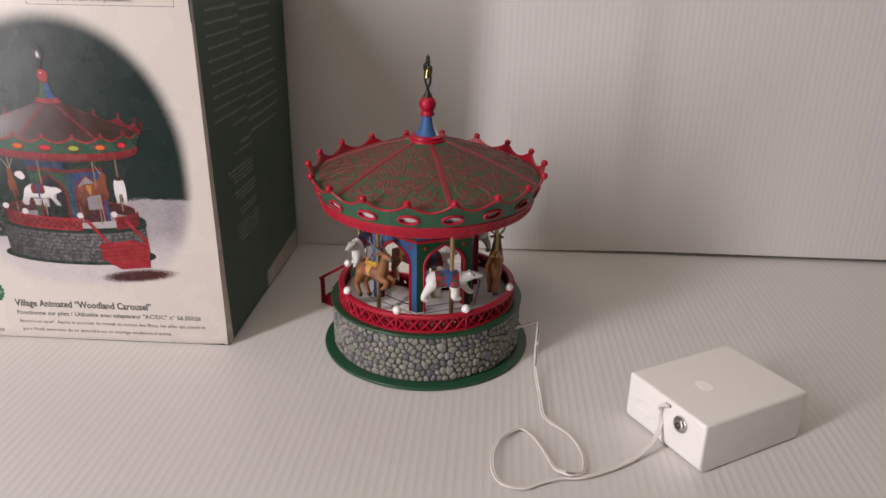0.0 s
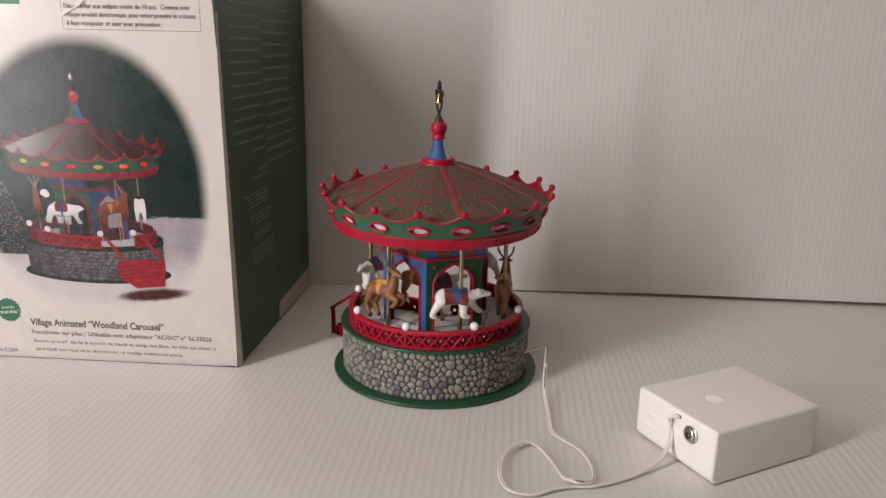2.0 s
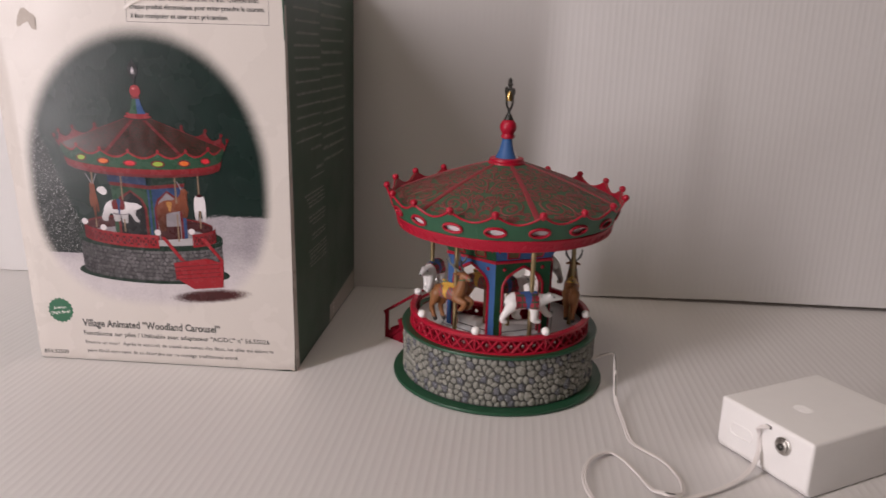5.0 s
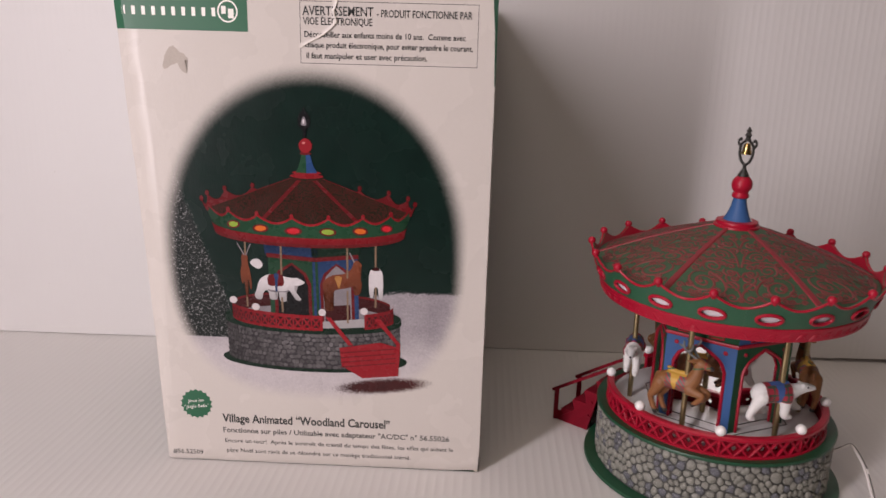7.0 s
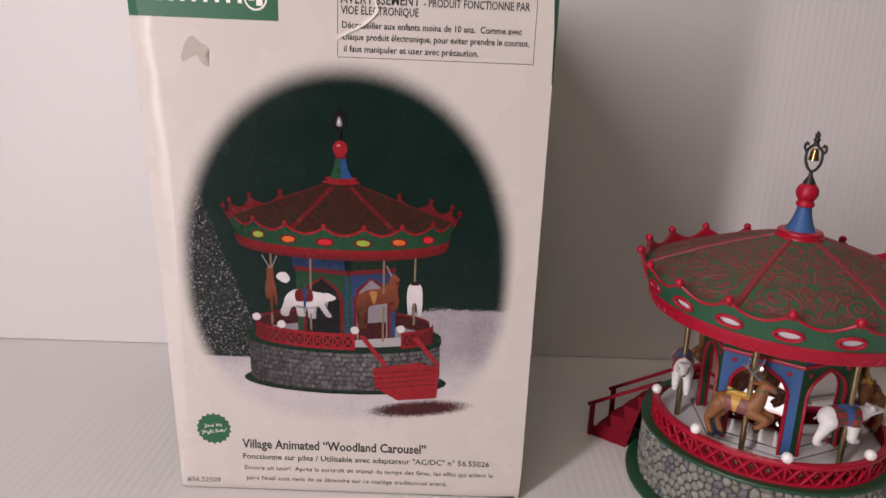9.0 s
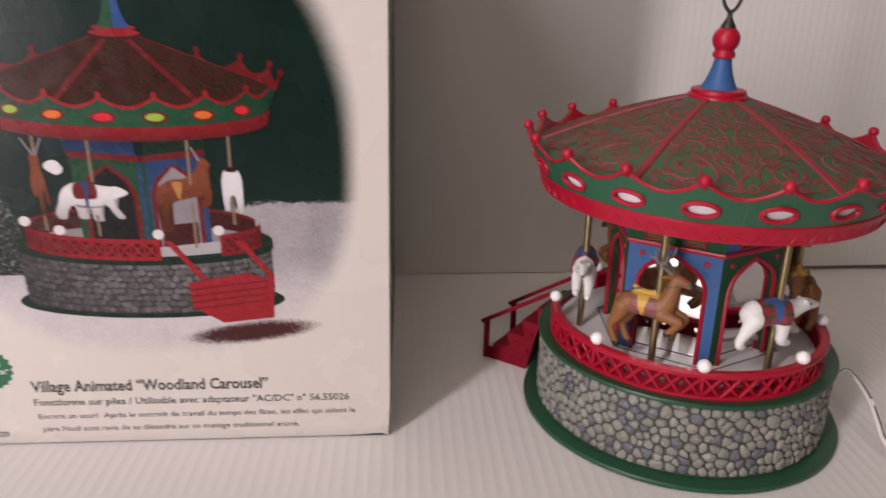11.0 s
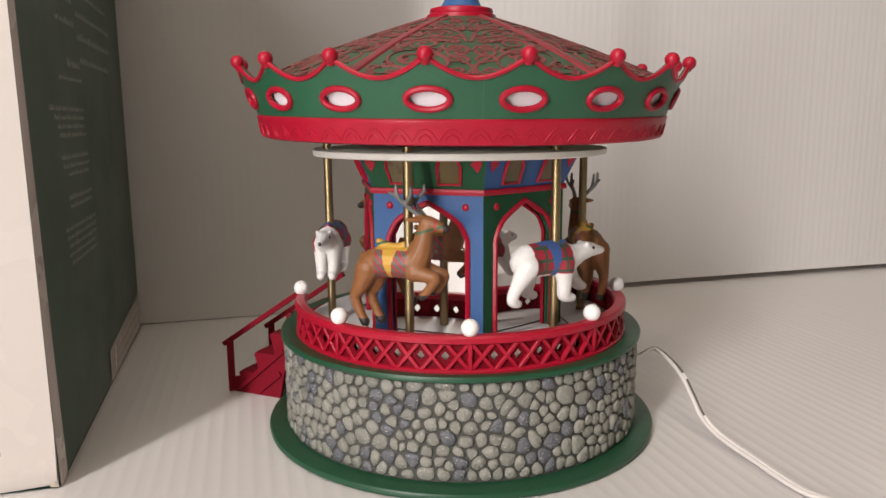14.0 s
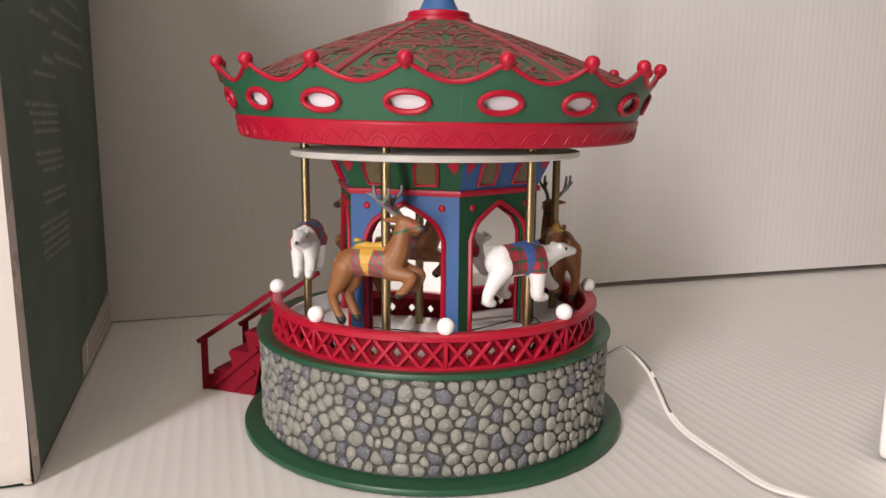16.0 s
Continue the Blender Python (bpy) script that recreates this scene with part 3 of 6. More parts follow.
def build_prints():
    sheet = bmesh.new()
    nx, nz = 30, 34
    g = [[sheet.verts.new(front(-0.4437 + 0.1997 * i / nx, 0.049 + 0.228 * k / nz, LAYER)) for k in range(nz + 1)] for i in range(nx + 1)]
    for i in range(nx):
        for k in range(nz):
            sheet.faces.new((g[i][k], g[i + 1][k], g[i + 1][k + 1], g[i][k + 1]))
    pic = part("printed_picture", sheet, picture_material(), carton, "oval printed picture of a carousel in snow")
    rail, eave = (-0.3455, 0.0560, 0.55), (-0.3460, 0.0690, 0.60)
    p_red, p_dred, p_maroon = printed("print_red", (0.24, 0.012, 0.018), turn=rail), printed("print_dark_red", (0.11, 0.010, 0.012)), printed("print_maroon", (0.040, 0.007, 0.008))
    p_band, p_trim = printed("print_band_red", (0.21, 0.011, 0.016), turn=eave, lit=(0.155, 0.170, 0.4)), printed("print_trim_red", (0.24, 0.012, 0.018), turn=eave)
    p_stair = printed("print_stair_red", (0.25, 0.014, 0.020), 0.45, 500.0)
    p_green, p_dgreen = printed("print_green", (0.013, 0.047, 0.024), 0.4, lit=(0.170, 0.142, 0.8)), printed("print_dark_green", (0.006, 0.018, 0.011))
    p_skirt = printed("print_skirt_green", (0.014, 0.058, 0.028), turn=eave)
    p_roof = paint("print_roof", (0.016, 0.018, 0.010), 0.2, 0.4, big=120.0, fine=1500.0, bump=0.0, spec=0.38, wear=(0.062, 0.014, 0.012), wear_at=0.44)
    p_mortar, p_black = printed("print_mortar", (0.040, 0.036, 0.040), turn=(-0.3455, 0.0600, 0.5)), printed("print_black", (0.008, 0.008, 0.009))
    p_stones = [printed("print_stone", (k, 0.94 * k, 0.96 * k), 0.5, 1300.0, turn=(-0.3380, 0.0640, 0.65), lit=(0.070, 0.100, 0.25)) for k in (0.085, 0.110, 0.145)]
    p_white, p_grey = printed("print_white", (0.56, 0.53, 0.54), 0.2, 500.0, lit=(0.1215, 0.1365, 0.45)), printed("print_shade", (0.20, 0.18, 0.195), 0.35)
    p_ball = printed("print_ball_white", (0.55, 0.50, 0.51), 0.15)
    p_brown, p_lbrown = printed("print_brown", (0.165, 0.046, 0.022), 0.5, 450.0, lit=(0.120, 0.146, 0.62)), printed("print_tan", (0.34, 0.16, 0.05))
    p_blue, p_brass = printed("print_blue", (0.020, 0.044, 0.115), 0.4, lit=(0.170, 0.142, 0.8)), printed("print_brass", (0.19, 0.13, 0.085), 0.4)
    p_orange, p_lime = printed("print_orange", (0.55, 0.12, 0.02)), printed("print_lime", (0.24, 0.36, 0.05))
    cx, size = -0.3443, 0.727
    joined = ("printed_cobbles", "printed_lattice")

    def view(r, a, z):
        """The toy as the photograph shows it: bearing a, seen from a little above."""
        return (cx + size * r * math.cos(radians(a)) - 0.015 * z, 0.0805 + size * (0.97 * z + 0.155 * r * math.sin(radians(a))))

    def put(name, polys, mat, layer):
        if name in joined:
            flat_print(name, polys, mat, layer + 3, pic)
        else:
            for poly in polys:
                flat_print(name, [poly], mat, layer + 3, pic)

    def ring2d(r, z, n=48):
        return [view(r, 360 * k / n, z) for k in range(n)]

    def band(r0, z0, r1, z1, lo, hi, n=40, top=None):
        low = [view(r0, lo + (hi - lo) * k / n, z0) for k in range(n + 1)]
        high = []
        for k in range(n + 1):
            a = lo + (hi - lo) * k / n
            z = top(a) if top else z1
            high.append(view(r1 + (0.4 * (z - z1) if top else 0.0), a, z))
        return [[low[k], low[k + 1], high[k + 1], high[k]] for k in range(n)]

    def curve2d(pts, x, z, k, flip=1):
        return [(x + flip * k * p.x, z + k * p.z) for p in spline([(a, 0, b) for a, b in pts], 3, closed=True)]

    # foot, drum and cobbles
    put("printed_foot", [ring2d(0.0858, 0.0016)], p_dgreen, 2)
    flat_print("printed_drum", band(0.0795, 0.004, 0.0795, 0.041, 180, 360), p_mortar, 3 + 3, pic)
    rng = random.Random(4)
    piles = ([], [], [])
    for row in range(8):
        for k in range(54):
            a = 182 + 176 * (k + 0.5 * (row % 2) + rng.uniform(-0.3, 0.3)) / 54
            x, z = view(0.0798, a, 0.0066 + row * 0.00455 + rng.uniform(-0.0008, 0.0008))
            w, h = size * 0.0022 * (abs(math.sin(radians(a))) + 0.08) * rng.uniform(0.8, 1.15), size * 0.0022 * rng.uniform(0.75, 1.15)
            t0 = rng.uniform(0, 50)
            piles[rng.randrange(3)].append([(x + w * math.cos(radians(t0 + 51.4 * q)), z + h * math.sin(radians(t0 + 51.4 * q))) for q in range(7)])
    for pile, mat in zip(piles, p_stones):
        put("printed_cobbles", pile, mat, 4)
    flat_print("printed_rim", band(0.0810, 0.0400, 0.0810, 0.0450, 178, 362), p_dgreen, 5 + 3, pic)
    put("printed_ledge", [ring2d(0.0808, 0.0450)], p_dgreen, 6)
    put("printed_deck", [ring2d(0.0700, 0.0455)], p_grey, 7)
    flat_print("printed_back_rail", band(0.0715, 0.0446, 0.0715, 0.0577, 8, 172), p_maroon, 8 + 3, pic)
    flat_print("printed_rail_edge", band(0.0715, 0.0556, 0.0715, 0.0577, 8, 172), p_dred, 9 + 3, pic)
    # pavilion: two faces meet in front
    corner = [(0.0468, a) for a in (-145, -85, -25)]
    for (r0, a0), (r1, a1), body, light in zip(corner, corner[1:], (p_green, p_blue), (p_black, p_grey)):
        def face(u, z, a0=a0, a1=a1):
            p, q = view(0.0468, a0, z), view(0.0468, a1, z)
            return (p[0] + (q[0] - p[0]) * u, p[1] + (q[1] - p[1]) * u)
        put("printed_panel", [[face(0, 0.047), face(1, 0.047), face(1, 0.108), face(0, 0.108)]], body, 10)
        put("printed_frieze", [[face(-0.06, 0.109), face(1.06, 0.109), face(1.1, 0.128), face(-0.1, 0.128)]], p_dgreen if body is p_blue else p_blue, 10)
        put("printed_cornice", [[face(-0.02, 0.106), face(1.02, 0.106), face(1.03, 0.110), face(-0.03, 0.110)]], p_dred, 11)
        for w, h, mat, layer in ((0.40, 0.0, p_dred, 11), (0.33, -0.0022, light, 12)):
            arch = [face(0.5 - w, 0.047), face(0.5 + w, 0.047), face(0.5 + w, 0.084 + h), face(0.5 + 0.75 * w, 0.094 + h), face(0.5 + 0.3 * w, 0.0995 + h), face(0.5, 0.103 + h), face(0.5 - 0.3 * w, 0.0995 + h), face(0.5 - 0.75 * w, 0.094 + h), face(0.5 - w, 0.084 + h)]
            put("printed_arch", [arch], mat, layer)
        if light is p_grey:
            put("printed_arch_shade", [[face(0.2, 0.047), face(0.8, 0.047), face(0.8, 0.062), face(0.2, 0.062)]], p_maroon, 13)
    put("printed_post", [[view(0.0468, -88, 0.047), view(0.0468, -85, 0.047), view(0.0468, -85, 0.106), view(0.0468, -88, 0.106)]], p_blue, 13)
    put("printed_post", [[view(0.0468, -85, 0.047), view(0.0468, -82, 0.047), view(0.0468, -82, 0.106), view(0.0468, -85, 0.106)]], p_green, 13)
    # figures on their poles
    bear2 = [(-0.0114, 0.0070), (-0.0064, 0.0092), (0.0020, 0.0082), (0.0087, 0.0072), (0.0121, 0.0072), (0.0166, 0.0044), (0.0137, 0.0023), (0.0095, 0.0009), (0.0121, -0.0044), (0.0141, -0.0072), (0.0129, -0.0084), (0.0104, -0.0075), (0.0067, -0.0019), (0.0045, -0.0019), (0.0037, -0.0061), (0.0045, -0.0091), (0.0003, -0.0091), (-0.0005, -0.0052), (-0.0008, -0.0019), (-0.0035, -0.0014), (-0.0030, -0.0052), (-0.0018, -0.0080), (-0.0064, -0.0079), (-0.0072, -0.0035), (-0.0089, -0.0017), (-0.0111, -0.0044), (-0.0122, -0.0082), (-0.0156, -0.0079), (-0.0168, -0.0052), (-0.0151, -0.0009), (-0.0139, 0.0035)]
    deer2 = [(-0.0123, 0.0018), (-0.0066, 0.0058), (0.0008, 0.0069), (0.0058, 0.0109), (0.0072, 0.0153), (0.0099, 0.0162), (0.0128, 0.0127), (0.0104, 0.0113), (0.0115, 0.0073), (0.0119, 0.0022), (0.0125, 0.0000), (0.0112, -0.0064), (0.0082, -0.0076), (0.0072, -0.0055), (0.0089, -0.0015), (0.0049, -0.0022), (0.0000, -0.0033), (-0.0049, -0.0046), (-0.0074, -0.0082), (-0.0086, -0.0155), (-0.0063, -0.0186), (-0.0115, -0.0191), (-0.0123, -0.0155), (-0.0115, -0.0091), (-0.0132, -0.0036)]
    put("printed_pole", [rect(x - 0.0006, z, x + 0.0006, 0.168) for x, z in ((-0.3885, 0.1175), (-0.3032, 0.120))], p_brass, 13)
    put("printed_bear", [curve2d(bear2, -0.3666, 0.1313, 1.0)], p_white, 15)
    put("printed_bear_shade", [curve2d([(-0.0085, -0.0012), (0.0, -0.0024), (0.0068, -0.0016), (0.0040, -0.0030), (-0.0060, -0.0032)], -0.3665, 0.1312, 0.9)], p_grey, 16)
    put("printed_bear", [curve2d([(-0.004, 0.0), (-0.002, 0.003), (0.002, 0.003), (0.0042, -0.001), (0.001, -0.0035)], -0.3815, 0.1475, 1.0)], p_white, 14)
    put("printed_blanket", [curve2d([(-0.0085, 0.0062), (-0.002, 0.0070), (0.0020, 0.0062), (0.0024, -0.0012), (-0.004, -0.0018), (-0.0088, -0.0010)], -0.3662, 0.1343, 0.90)], p_dred, 17)
    put("printed_strap", [curve2d([(-0.0045, 0.0072), (-0.0010, 0.0072), (-0.0018, 0.0010), (-0.0022, -0.0055), (-0.0036, -0.0055), (-0.0034, 0.0010)], -0.3662, 0.1343, 0.90)], p_blue, 18)
    put("printed_pole", [rect(-0.3657, 0.1145, -0.3645, 0.125), rect(-0.3657, 0.1405, -0.3645, 0.168)], p_brass, 16)
    put("printed_deer", [curve2d(deer2, -0.3247, 0.1357, 1.0)], p_brown, 15)
    put("printed_saddle", [curve2d([(-0.0040, 0.0062), (0.0010, 0.0062), (0.0004, 0.0010), (-0.0010, -0.0030), (-0.0026, 0.0010)], -0.3265, 0.1350, 0.88)], p_lbrown, 17)
    put("printed_pole", [rect(-0.3223, 0.1085, -0.3211, 0.131), rect(-0.3223, 0.1395, -0.3211, 0.166)], p_brass, 16)
    put("printed_antler", [[(-0.3175, 0.1505), (-0.3205, 0.1570), (-0.3198, 0.1572), (-0.3165, 0.1508)]], p_grey, 16)
    put("printed_bear", [curve2d([(-0.0052, 0.0), (-0.004, 0.0072), (0.0, 0.0090), (0.004, 0.0072), (0.0052, 0.0), (0.0048, -0.0135), (0.0024, -0.0140), (0.0012, -0.0060), (-0.0012, -0.0060), (-0.0020, -0.0130), (-0.0044, -0.0125)], -0.3030, 0.1390, 0.9)], p_white, 15)
    put("printed_seat", [curve2d([(-0.0030, 0.0075), (0.0, 0.0098), (0.0030, 0.0075), (0.0, 0.0068)], -0.3030, 0.1392, 0.9)], p_maroon, 16)
    put("printed_deer", [curve2d([(-0.0032, -0.001), (-0.0027, 0.005), (-0.0014, 0.0092), (-0.0022, 0.0124), (-0.0012, 0.0144), (0.0010, 0.0142), (0.0020, 0.0120), (0.0014, 0.0090), (0.0028, 0.0045), (0.0036, -0.002), (0.0040, -0.0090), (0.0026, -0.0092), (0.0022, -0.0035), (0.0010, -0.0050), (0.0014, -0.0140), (0.0, -0.0142), (-0.0008, -0.0050), (-0.0022, -0.0060)], -0.3890, 0.1395, 1.0)], p_brown, 15)
    put("printed_antler", [[(-0.3896, 0.1530), (-0.3940, 0.1610), (-0.3933, 0.1612), (-0.3888, 0.1532)], [(-0.3886, 0.1530), (-0.3852, 0.1610), (-0.3845, 0.1608), (-0.3878, 0.1530)]], p_grey, 16)
    # front rail with its lattice, then the stairs
    for lo, hi in ((176, 277), (310, 365)):
        flat_print("printed_rail", band(0.0738, 0.0424, 0.0738, 0.0577, lo, hi), p_red, 19 + 3, pic)
        gaps = []
        count = int((hi - lo) / 6.4)
        for k in range(count):
            a, w = lo + 1.5 + (hi - lo - 3) * (k + 0.5) / count, 2.7
            for da, z0, z1 in ((0.0, 0.0452, 0.0484), (0.0, 0.0544, 0.0512)):
                gaps.append([view(0.0739, a - 0.75 * w, z0), view(0.0739, a + 0.75 * w, z0), view(0.0739, a, z1)])
            gaps.append([view(0.0739, a - w, 0.0462), view(0.0739, a - w, 0.0534), view(0.0739, a - 0.35 * w, 0.0498)])
            gaps.append([view(0.0739, a + w, 0.0462), view(0.0739, a + w, 0.0534), view(0.0739, a + 0.35 * w, 0.0498)])
        put("printed_lattice", gaps, p_maroon, 20)
    put("printed_landing", [[view(0.0735, 277, 0.0450), view(0.0735, 293, 0.0450), view(0.0735, 310, 0.0450), view(0.0735, 310, 0.0530), view(0.0690, 295, 0.0545), view(0.0700, 277, 0.0560)]], p_white, 8)
    for a in (190, 225, 277, 310):
        x, z = view(0.0735, a, 0.0610)
        put("printed_rail_ball", [oval(x, z, 0.0026, 0.0025, 14)], p_ball, 23)
    put("printed_stair_block", [[(-0.3275, 0.0905), (-0.3000, 0.0955), (-0.2890, 0.0925), (-0.2885, 0.0715), (-0.3120, 0.0690), (-0.3260, 0.0775)]], p_stair, 21)
    put("printed_tread", [[(-0.3270, z), (-0.2892, z + 0.0045), (-0.2892, z + 0.0038), (-0.3270, z - 0.0008)] for z in (0.0872, 0.0838, 0.0804, 0.0770)], p_dred, 22)
    put("printed_stair_rail", [[(-0.3365, 0.1120), (-0.3330, 0.1120), (-0.3180, 0.0925), (-0.3215, 0.0925)], [(-0.3040, 0.1120), (-0.3000, 0.1120), (-0.2865, 0.0945), (-0.2895, 0.0945)], [(-0.2895, 0.0950), (-0.2865, 0.0945), (-0.2878, 0.0715), (-0.2900, 0.0715)]], p_stair, 23)
    # roof: back of the crown, cone, ribs, band, skirt, lamps
    knob2 = -99.0

    def edge2(a):
        u = ((a - knob2) / 20.0) % 1.0
        return 0.1479 + 0.0067 * abs(2 * u - 1) ** 1.9

    flat_print("printed_crown", band(0.0880, 0.1400, 0.0915, 0.1480, 2, 178, 90, edge2), p_dred, 22 + 3, pic)
    cone = [view(0.0890, 176 + 188 * k / 40, 0.1465) for k in range(41)] + [view(0.0140, 0, 0.1765), view(0.0140, 180, 0.1765)]
    put("printed_roof", [cone], p_roof, 24)
    for a in (-179, -119, -59, 1):
        put("printed_rib", [[view(0.0885, a - 1.6, 0.1475), view(0.0885, a + 1.6, 0.1475), view(0.0140, a + 9, 0.1765), view(0.0140, a - 9, 0.1765)]], p_dred, 25)
    flat_print("printed_gutter", band(0.0880, 0.1440, 0.0892, 0.1482, 182, 358), p_black, 25 + 3, pic)
    flat_print("printed_skirt", band(0.0861, 0.1345, 0.0915, 0.1480, 179, 361, 91, edge2), p_skirt, 26 + 3, pic)
    rim2 = [(view(0.0915 + 0.4 * (edge2(a) - 0.148), a, edge2(a) + 0.0010), view(0.0915 + 0.4 * (edge2(a) - 0.148), a, edge2(a) - 0.0012)) for a in range(179, 362, 2)]
    flat_print("printed_trim", [[p[0], p[1], q[1], q[0]] for p, q in zip(rim2, rim2[1:])], p_trim, 30, pic)
    flat_print("printed_band", band(0.0845, 0.1260, 0.0868, 0.1348, 179, 361), p_band, 27 + 3, pic)
    flat_print("printed_band_shade", band(0.0845, 0.1255, 0.0850, 0.1285, 179, 361), p_dred, 28 + 3, pic)
    for k in range(18):
        a = knob2 + 20 * k
        x, z = view(0.0942, a, 0.1556)
        front_side = math.sin(radians(a)) < 0.1
        put("printed_knob", [oval(x, z, 0.0013, 0.0018, 10)], p_trim if front_side else p_dred, 29 if front_side else 23)
    for k, mat in zip((-2, -1, 0, 1, 2, 3), (p_lime, p_orange, p_red, p_lime, p_orange, p_red)):
        a = knob2 + 20 * k
        x, z = view(0.0890, a, 0.1414)
        w = 0.0050 * abs(math.sin(radians(a))) + 0.0008
        flat_print("printed_lamp_rim", [oval(x, z, w, 0.0027, 16)], p_dred, 31, pic)
        flat_print("printed_lamp", [oval(x, z, w * 0.72, 0.0018, 16)], mat if mat is not p_red else printed("print_lamp_red", (0.5, 0.02, 0.03)), 32, pic)
    put("printed_collar", [ring2d(0.0148, 0.1785, 20)], p_band, 29)
    put("printed_collar", [ring2d(0.0128, 0.1815, 20)], p_band, 30)
    flare = [(0.0094, 0.1816), (0.0072, 0.1855), (0.0055, 0.1905), (0.0043, 0.1955), (0.0041, 0.1975)]
    for sgn, mat in ((-1, p_skirt), (1, printed("print_finial_blue", (0.022, 0.06, 0.17)))):
        put("printed_cone", [[view(sgn * r, 0, z) for r, z in flare] + [view(0, 0, 0.1975), view(0, 0, 0.1812)]], mat, 31)
    x, z = view(0, 0, 0.2057)
    put("printed_collar", [oval(x, z - 0.0048, 0.0036, 0.0012, 14)], p_dred, 31)
    put("printed_ball", [oval(x, z, 0.0042, 0.0046, 18)], p_trim, 32)
    put("printed_glint", [oval(x - 0.001, z + 0.0018, 0.0012, 0.0008, 10)], printed("print_glint", (0.5, 0.16, 0.15)), 33)
    put("printed_finial", [curve2d([(0.0, -0.013), (-0.0012, -0.011), (-0.0008, -0.0075), (-0.0042, -0.003), (-0.0048, 0.002), (-0.0030, 0.006), (-0.0010, 0.0085), (0.0, 0.0115), (0.0010, 0.0085), (0.0030, 0.006), (0.0048, 0.002), (0.0042, -0.003), (0.0008, -0.0075), (0.0012, -0.011)], x - 0.0006, 0.2405, 0.80)], p_black, 31)
    put("printed_bell", [curve2d([(-0.0020, -0.0035), (-0.0013, 0.002), (0.0, 0.0034), (0.0013, 0.002), (0.0020, -0.0035)], x - 0.0006, 0.2410, 0.75)], p_grey, 32)
    put("printed_glint", [oval(x - 0.0008, 0.2405, 0.0007, 0.0016, 8)], p_white, 33)

    # lettering and marks on the front
    letters("title_print", "Village Animated \u201cWoodland Carousel\u201d", -0.4100, -0.2930, 0.0316, 0.0061, INK, 2, bold=0.027)
    letters("line_print", "Fonctionne sur piles / Utilisable avec adaptateur \"AC/DC\" n\u00b0 56.55026", -0.4098, -0.2520, 0.0236, 0.0038, INK, 2, bold=0.018)
    letters("line_print", "Encore un tour!  Apr\u00e8s le surcro\u00eet de travail du temps des f\u00eates, les elfes qui aident le", -0.4090, -0.2490, 0.0158, 0.0030, PALE_INK, 2, bold=0.014)
    letters("line_print", "p\u00e8re No\u00ebl sont ravis de se d\u00e9tendre sur ce man\u00e8ge traditionnel anim\u00e9.", -0.4080, -0.2785, 0.0083, 0.0030, PALE_INK, 2, bold=0.014)
    letters("number_print", "#56.52509", -0.4465, -0.4250, 0.0055, 0.0034, INK, 2, bold=0.012)
    star = [(-0.4275 + r * math.cos(math.pi * i / 18), 0.0445 + r * math.sin(math.pi * i / 18)) for i, r in ((i, 0.0112 if i % 2 else 0.0098) for i in range(36))]
    seal = flat_print("star_seal", [star], LOGO_GREEN, 2, carton, "small green starburst seal")
    letters("seal_print", "Joue les", -0.4335, -0.4225, 0.0453, 0.0024, CREAM, 3, parent=seal, tilt=0.10)
    letters("seal_print", "\u201cJingle Bells\u201d", -0.4362, -0.4190, 0.0407, 0.0024, CREAM, 3, parent=seal, tilt=0.10)
    zl = [0.2930 + 0.0228 * k / 6 for k in range(7)]
    slices = []
    for z0, z1 in zip(zl, zl[1:]):
        slices += [[(widen(BX0, z0), z0), (crease(z0), z0), (crease(z1), z1), (widen(BX0, z1), z1)], [(crease(z0), z0), (-0.3805, z0), (-0.3805, z1), (crease(z1), z1)]]
    logo = flat_print("logo_panel", slices, LOGO_GREEN, 3, carton, "printed green logo panel")
    flat_print("logo_bar", [rect(-0.4570 + i * 0.0061, 0.3014, -0.4548 + i * 0.0061, 0.3064) for i in range(10)], CREAM, 5, logo)
    ring = bmesh.new()
    for k in range(28):
        a, b = 2 * math.pi * k / 28, 2 * math.pi * (k + 1) / 28
        ring.faces.new([ring.verts.new(front(-0.3925 + r * math.cos(t), 0.3045 + 1.05 * r * math.sin(t), LAYER * 5)) for r, t in ((0.0062, a), (0.0062, b), (0.0053, b), (0.0053, a))])
    part("logo_ring", ring, CREAM, logo, "", False)
    flat_print("logo_bar", [rect(-0.3962, 0.3030, -0.3935, 0.3075), rect(-0.3922, 0.3005, -0.3888, 0.3060)], CREAM, 5, logo)
    X = lambda px: -0.349 + (px - 611) * 0.107 / 329
    Z = lambda py: 0.3120 - (py - 57) * 0.036 / 125
    w = 0.00035
    x0, x1, z0, z1 = -0.3490, -0.2420, 0.2755, 0.3118
    frame_lines = [rect(x0, z0, x1, z0 + w), rect(x0, z1 - w, x1, z1), rect(x0, z0, x0 + w, z1), rect(x1 - w, z0, x1, z1)]
    flat_print("notice_frame", frame_lines, PALE_INK, 2, carton, "thin printed frame")
    letters("notice_print", "AVERTISSEMENT", X(616), X(747), Z(86), 0.0052, INK, 14, bold=0.012)
    letters("notice_print", "- PRODUIT FONCTIONNE PAR", X(753), X(928), Z(87), 0.0042, INK, 14, bold=0.012)
    letters("notice_print", "VIOE \u00c9LECTRONIQUE", X(617), X(745), Z(105), 0.0042, INK, 14, bold=0.012)
    letters("notice_print", "D\u00e9conseiller aux enfants moins de 10 ans.  Comme avec", X(619), X(917), Z(130), 0.0034, INK, 14, bold=0.012)
